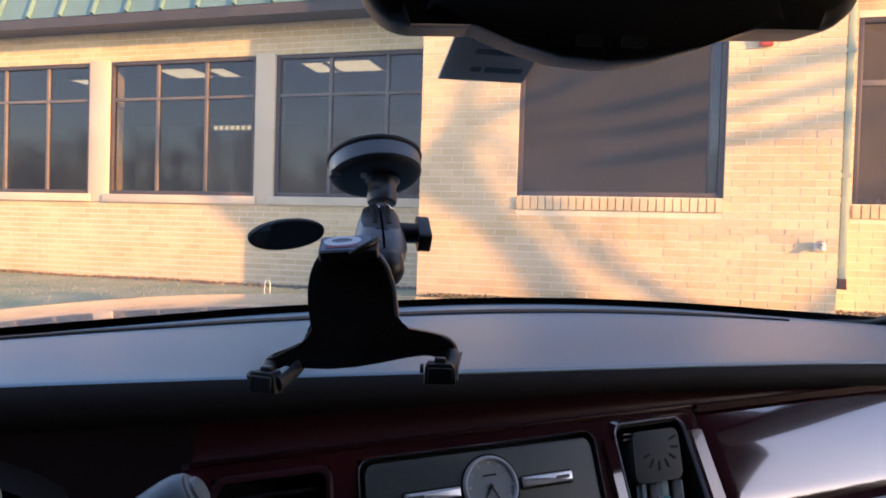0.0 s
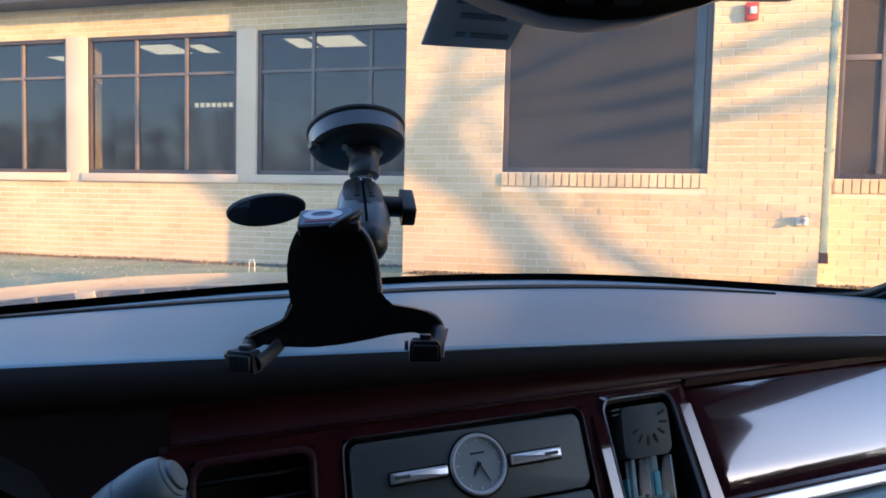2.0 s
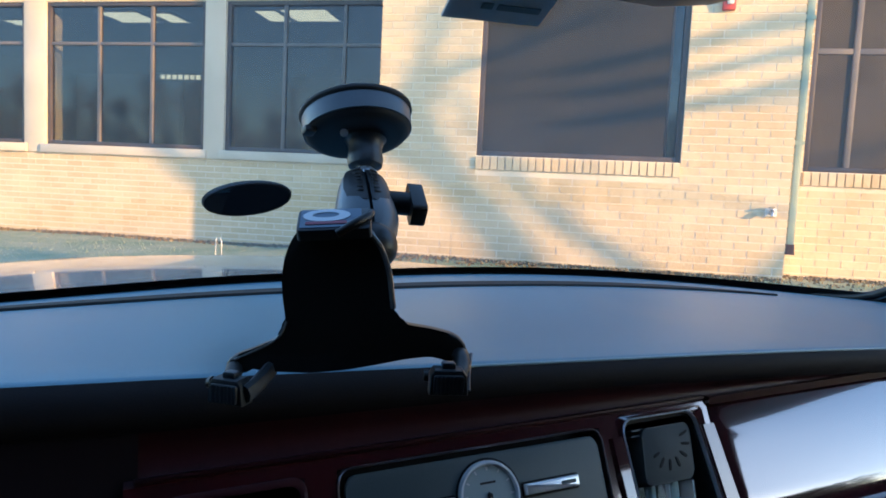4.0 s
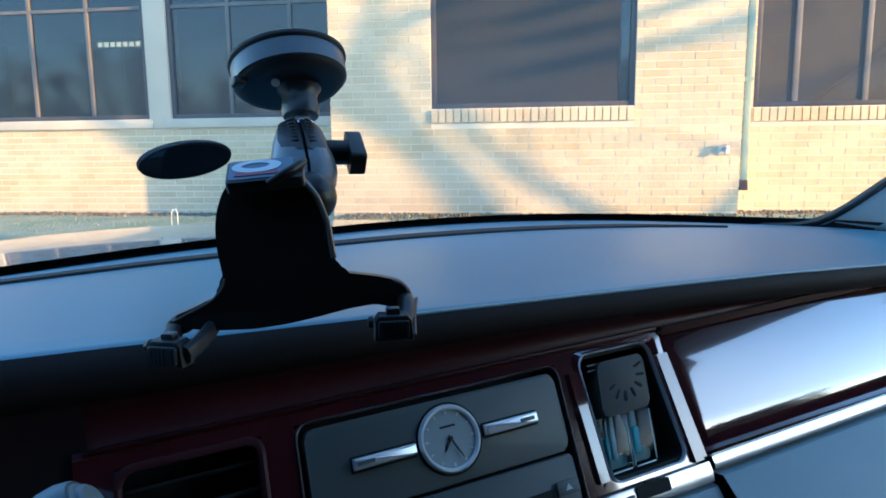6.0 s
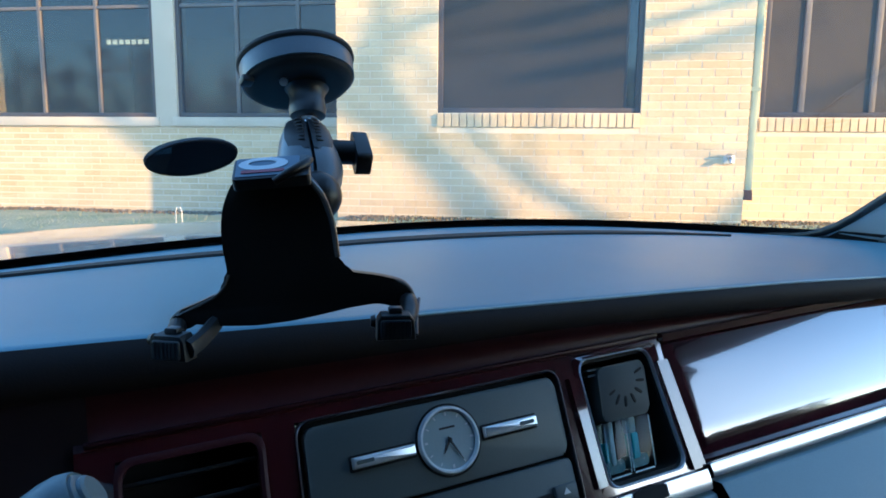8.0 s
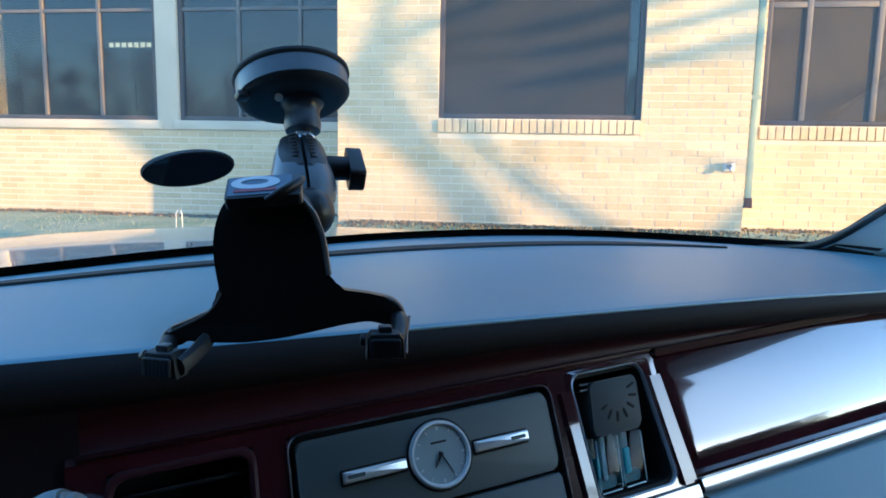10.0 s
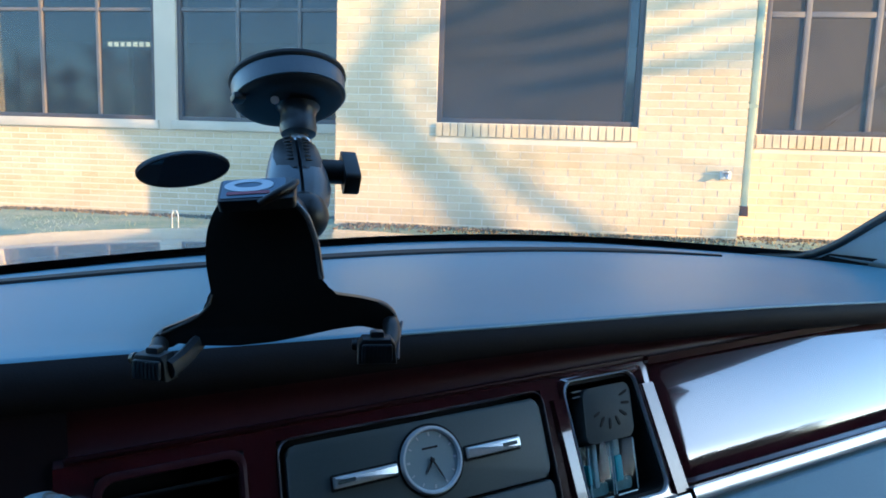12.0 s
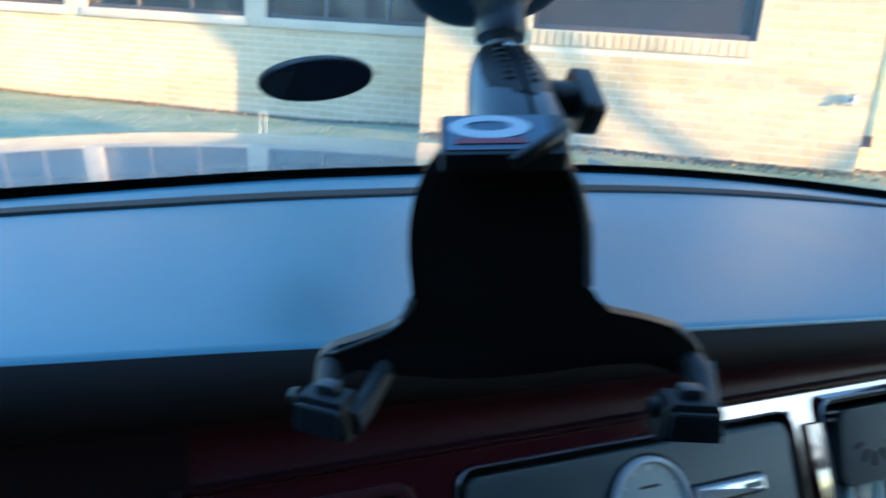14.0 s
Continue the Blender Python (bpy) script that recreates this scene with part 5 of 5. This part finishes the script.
for a0, b0, d0, turn, root in ((-0.0488, 1.1712, 0.0235, 0.30, (-0.0330, 1.1770)), (0.0508, 1.1800, 0.0270, -0.06, (0.0565, 1.1850))):
    fp = foot_place(a0, b0, d0, turn)
    bm = slab([(-0.0088, -0.0060), (0.0088, -0.0060), (0.0080, 0.0030), (0.0060, 0.0055), (-0.0066, 0.0055), (-0.0084, 0.0030)], fp, -0.009, 0.0, 0.0012, 2)
    foot = part("foot", bm, FOOT_BLACK, mount, "dark wedge-shaped clamp foot")
    part("pad", slab(round_rect(-0.0070, -0.0050, 0.0066, 0.0034, 0.0012, 3), fp, 0.0, 0.0012, 0.0005), MOUNT_GREY, foot, "slate grip pad with fine upright ribs")
    for k in range(7):
        x = -0.0058 + 0.0019 * k
        part("rib", slab([(x, -0.0044), (x + 0.0008, -0.0044), (x + 0.0008, 0.0028), (x, 0.0028)], fp, 0.0012, 0.0016), MOUNT_GREY, foot, smooth=False)
    part("cheek", tube([fp(-0.0092, 0.0020, -0.0045), fp(-0.0112, 0.0020, -0.0045)], [0.0030, 0.0024], 12), MOUNT, foot)
    part("tab", slab(round_rect(-0.0032, 0.0050, 0.0030, 0.0082, 0.0010, 2), fp, -0.0075, -0.0030, 0.0006), MOUNT_GREY, foot)
    # the hooked arm: a flat bar from the foot's back to the cradle
    if a0 < 0:
        line = [fp(0.0085, -0.0010, -0.003), fp(0.0090, 0.0005, -0.010), face(root[0] - 0.002, root[1] - 0.003, 0.006), face(root[0], root[1], 0.0)]
        part("clamp_arm", tube(smooth_line([tuple(q) for q in line], 10, 1), 0.0030, 8, squash=1.5), MOUNT_GREY, foot, "grey flat arm of the clamp")
        part("knuckle", tube([face(-0.0500, 1.1760, 0.002), fp(-0.001, 0.003, -0.006)], [0.0042, 0.0040], 12), RUBBER, foot)
    else:
        line = [fp(0.0040, 0.0, -0.006), fp(0.0075, 0.003, -0.014), face(root[0] + 0.001, root[1] + 0.001, 0.006), face(root[0], root[1] + 0.002, 0.0)]
        part("clamp_arm", tube(smooth_line([tuple(q) for q in line], 10, 1), [0.0043] * 10, 10), MOUNT, foot, "black arm of the clamp")
        part("arm_edge", tube([fp(0.0092, -0.004, -0.002), fp(0.0100, 0.002, -0.010), face(root[0] + 0.0055, root[1] + 0.003, 0.004)], 0.0008, 6), MOUNT_LIGHT, foot)
# a thinner one for the glint on the lower left edge
part("edge_glint", tube([Vector(face(a, b, 0.0028)) for a, b in smooth_line([(-0.0262, 1.2000), (-0.0275, 1.1945), (-0.0330, 1.1890), (-0.0420, 1.1845), (-0.0500, 1.1805)], 16, 2)], 0.0008, 8), EDGE_SHINE, cradle)
# top clip with its printed badge
tm = axis_pose(face(-0.0075, 1.2485, 0.004), (-0.23, -0.48, 0.85), (0.941, -0.33, 0.13))
clip = part("top_clip", slab(round_rect(-0.0145, -0.0100, 0.0195, 0.0075, 0.002, 3), lambda a, b, d: tm @ Vector((a, b, d)), -0.004, 0.002, 0.001), MOUNT_GREY, mount, "top clip with a shiny printed badge")
part("badge", slab(round_rect(-0.0130, -0.0085, 0.0150, 0.0062, 0.001, 2), lambda a, b, d: tm @ Vector((a, b, d)), 0.002, 0.0024), LABEL_BLUE, clip)
part("badge_arc", ring_slab([(0.0110 * math.cos(a) - 0.0010, 0.0050 * math.sin(a) + 0.0008) for a in np.linspace(0, 2 * math.pi, 25)[:-1]], [(0.0062 * math.cos(a) - 0.0014, 0.0022 * math.sin(a) + 0.0012) for a in np.linspace(0, 2 * math.pi, 25)[:-1]], lambda a, b, d: tm @ Vector((a, b, d)), 0.0023, 0.0027), LABEL_WHITE, clip, smooth=False)
part("badge_bar", slab(round_rect(-0.0105, -0.0064, 0.0085, -0.0042, 0.0005, 1), lambda a, b, d: tm @ Vector((a, b, d)), 0.0024, 0.0028), LABEL_RED, clip, smooth=False)
part("clip_hook", tube([tm @ Vector(p) for p in ((0.004, -0.0125, 0.001), (0.011, -0.0095, 0.0035), (0.018, -0.003, 0.0035), (0.0195, 0.004, 0.001))], [0.0018, 0.0021, 0.0022, 0.0018], 10), MOUNT, clip)
# ball arm: two ribbed shells, a collar, a thumb knob
a0, a1 = Vector((-0.0750, 0.029, 1.2725)) - MO, Vector((-0.0820, -0.022, 1.2380)) - MO
ax = (a1 - a0).normalized()
side = Vector((1, 0.10, 0.12))
side = (side - ax * side.dot(ax)).normalized()
out = side.cross(ax)
if out.y > 0:
    out = -out
for s in (-1, 1):
    rows = []
    for f, wd, th in ((0.0, 0.0112, 0.009), (0.06, 0.0128, 0.0110), (0.22, 0.0152, 0.0128), (0.45, 0.0174, 0.0140), (0.68, 0.0184, 0.0145), (0.86, 0.0160, 0.0140), (1.0, 0.0112, 0.011)):
        c = a0.lerp(a1, f)
        rows.append([c + side * s * (0.0009 + (wd - 0.0009) * max(0.0, math.sin(t))) + out * th * math.cos(t) for t in np.linspace(0, math.pi, 11)])
    bm = loft(rows)
    for r in (rows[0], rows[-1]):
        bm.faces.new([bm.verts.new(p) for p in r])
    shell = part("arm_shell", bm, MOUNT_LIGHT, mount, "slate grey ribbed half of the ball arm")
    pad = []
    for f, wd, th in ((0.02, 0.0100, 0.0098), (0.10, 0.0116, 0.0120), (0.22, 0.0130, 0.0132), (0.40, 0.0138, 0.0146), (0.55, 0.0120, 0.0150), (0.64, 0.0070, 0.0152)):
        c = a0.lerp(a1, f)
        pad.append([c + side * s * (0.0011 + (wd - 0.0011) * g) + out * th * math.sqrt(max(0.0, 1 - (0.72 * g) ** 2)) for g in np.linspace(0, 1, 7)])
    part("grip_pad", loft(pad), MOUNT, shell, "dark ribbed grip pad")
    for k in range(7):
        f = 0.13 + 0.065 * k
        c = a0.lerp(a1, f)
        th = 0.0125 + 0.004 * f
        wd = 0.0085 + 0.006 * f
        part("grip_rib", tube([c + side * s * (0.0022 + wd * math.sin(t) * 0.75) + out * (th + 0.0006) * math.cos(t * 0.9) - ax * 0.003 * t for t in np.linspace(0.12, 0.95, 6)], 0.0009, 6), RUBBER, shell)
part("arm_core", tube([a0 + ax * 0.002, a1 - ax * 0.002], 0.0085, 16), RUBBER, mount)
part("lower_ball", lathe([(0.0135 * math.sin(t), 0.0135 * math.cos(t)) for t in np.linspace(0.0, math.pi, 13)], Matrix.Translation(a1 + ax * 0.002 + Vector((0, -0.004, 0))), 28), MOUNT, mount)
part("ball_neck", tube([a1 - ax * 0.002, face(-0.002, 1.232, -0.012)], [0.010, 0.012], 16), MOUNT, mount)
kc = a0.lerp(a1, 0.34)
km = axis_pose(kc + side * 0.012, side, ax)
part("knob_shaft", lathe([(0.0, 0.0), (0.0072, 0.0), (0.0072, 0.018), (0.0, 0.018)], km, 24), MOUNT, mount)
part("knob", slab(round_rect(-0.0135, -0.0075, 0.0135, 0.0075, 0.003, 4), lambda a, b, d: km @ Vector((a, b, d)), 0.015, 0.0245, 0.0015, 2), MOUNT, mount, "black wing-shaped tightening knob")
# suction cup: dark dish, pale band, skirt on the glass
cup_c = Vector((-0.0700, 0.061, 1.3075)) - MO
cm = axis_pose(cup_c, Vector((-0.03, 0.40, 0.90))) @ Matrix.Scale(1.035, 4)
cup = part("suction_cup", lathe([(0.0, -0.0085), (0.018, -0.0085), (0.026, -0.0080), (0.0315, -0.006), (0.0335, -0.003), (0.0338, 0.0), (0.0, 0.0)], cm, 64), RUBBER, mount, "round suction cup with a slate band")
part("band", lathe([(0.0335, -0.0035), (0.0344, -0.0032), (0.0349, 0.0070), (0.0345, 0.0080), (0.0325, 0.0082), (0.0325, -0.003)], cm, 64), MOUNT_LIGHT, cup, "slate blue plastic band")
part("skirt", lathe([(0.033, 0.0080), (0.0352, 0.0078), (0.0362, 0.0092), (0.0360, 0.0110), (0.030, 0.0150), (0.0, 0.0150)], cm, 64), RUBBER, cup, "black rubber suction skirt")
tab_way = cm.to_3x3().inverted() @ Vector((-0.97, -0.22, 0.0))
tab_turn = math.atan2(tab_way.y, tab_way.x) + radians(90)
part("release_tab", box((-0.004, -0.0375, -0.0095), (0.004, -0.030, -0.0045), 0.0015, 2, cm @ Matrix.Rotation(tab_turn, 4, "Z")), MOUNT, cup)
nm = axis_pose(cup_c + Vector((0.004, -0.004, 0)), Vector((0.06, 0.36, 0.92))) @ Matrix.Scale(1.035, 4)
part("cup_neck", lathe([(0.0135, -0.008), (0.0118, -0.010), (0.0104, -0.014), (0.0108, -0.018), (0.0114, -0.022), (0.0106, -0.026), (0.0075, -0.028), (0.0, -0.028)], nm, 36), MOUNT_GREY, mount, "stepped neck under the suction cup")
part("upper_ball", lathe([(0.0085 * math.sin(t), -0.0335 + 0.0085 * math.cos(t)) for t in np.linspace(0.0, math.pi, 11)], nm, 24), CHROME, mount, "small bright ball joint")
part("neck_screw", lathe([(0.0, 0.0), (0.0025, 0.0), (0.0025, 0.002), (0.0, 0.002)], cm @ axis_pose((-0.0125, -0.0115, -0.0095), (-0.3, -0.8, -0.6)), 12), BRIGHT, cup)

# ---------------------------------------------------------------- bricks, last


def brick_mesh(name, lx, ly, lz, mat):
    bm = box((0, 0, 0), (lx, ly, lz))
    for v in bm.verts:
        if v.co.y < ly / 2:
            v.co.x += 0.0012 if v.co.x < lx / 2 else -0.0012
            v.co.z += 0.0012 if v.co.z < lz / 2 else -0.0012
    return finish(name, bm, mat, smooth=False)


STRETCHER = brick_mesh("brick", BRICK_L, 0.03, COURSE - JOINT, BRICK_SINGLE)
ROWLOCK = brick_mesh("brick", 0.0585, 0.06, 0.112, BRICK_SINGLE)
brng = random.Random(3)


def lay(x0, x1, z0, z1, face, holes, single=None):
    """Bricks of a running bond between x0 and x1; those for which single(x, z) holds are handed back, the rest joined."""
    vs, fs, own = [], [], []
    k, z = 0, z0
    while z < z1:
        x = x0 - (BRICK_L + JOINT) / 2 * (k % 2)
        while x < x1:
            a, b = max(x, x0), min(x + BRICK_L, x1)
            segs = [(a, b)]
            for h in holes:
                if z + COURSE - JOINT > h[2] + 0.004 and z < h[3] - 0.004:
                    segs = [q for s in segs for q in ((s[0], min(s[1], h[0])), (max(s[0], h[1]), s[1]))]
            for a, b in segs:
                if b - a < 0.02:
                    continue
                y = face + brng.uniform(-0.0015, 0.0015)
                if single and b - a > BRICK_L - 0.004 and single(x, z):
                    own.append((x, y, z))
                    continue
                i, t = len(vs), z + COURSE - JOINT
                vs += [(a + 0.0012, y, z + 0.0012), (b - 0.0012, y, z + 0.0012), (b - 0.0012, y, t - 0.0012), (a + 0.0012, y, t - 0.0012), (a, y + 0.03, z), (b, y + 0.03, z), (b, y + 0.03, t), (a, y + 0.03, t)]
                fs += [(i, i + 1, i + 2, i + 3), (i + 1, i, i + 4, i + 5), (i + 3, i + 2, i + 6, i + 7), (i, i + 3, i + 7, i + 4), (i + 2, i + 1, i + 5, i + 6)]
            x += BRICK_L + JOINT
        z += COURSE
        k += 1
    me = bpy.data.meshes.new("brickwork")
    me.from_pydata(vs, [], fs)
    me.materials.append(BRICK)
    return me, own


def stuff(me, parent):
    ob = new("brickwork", me)
    ob.parent = parent
    tagged(ob, kind="stuff")


SILL_HOLE = (BLOCK_WINDOW[0] - 0.0, BLOCK_WINDOW[1] + 0.0, BLOCK_WINDOW[2] - 0.125, BLOCK_WINDOW[3])
me, own = lay(BLOCK_X[0], BLOCK_X[1], BASE - 0.30, 4.4, BLOCK_Y, [SILL_HOLE], lambda x, z: 0.70 < z < 1.72 and -0.9 < x < 2.6)
stuff(me, wall_block)
for p in own:
    piece("brick", STRETCHER, wall_block, p)
for k in range(26):
    piece("brick", ROWLOCK, wall_block, (BLOCK_WINDOW[0] + 0.003 + 0.0669 * k, BLOCK_Y - 0.022, BLOCK_WINDOW[2] - 0.120))
me, own = lay(-9.4, BLOCK_X[0] + 0.05, BASE - 0.30, 3.62, WING_Y, [(a, b, W_BOT - 0.1, W_TOP) for a, b in WING_WINDOWS])
stuff(me, wall_wing)
east_sill = (EAST_WINDOW[0], EAST_WINDOW[1], EAST_WINDOW[2] - 0.125, EAST_WINDOW[3])
me, own = lay(BLOCK_X[1] - 0.05, 9.0, BASE - 0.30, 4.4, EAST_Y, [east_sill, (5.5, 7.9, 1.485, 3.2)])
stuff(me, wall_east)
for k in range(36):
    piece("brick", ROWLOCK, wall_east, (EAST_WINDOW[0] + 0.004 + 0.0678 * k, EAST_Y - 0.022, EAST_WINDOW[2] - 0.120))
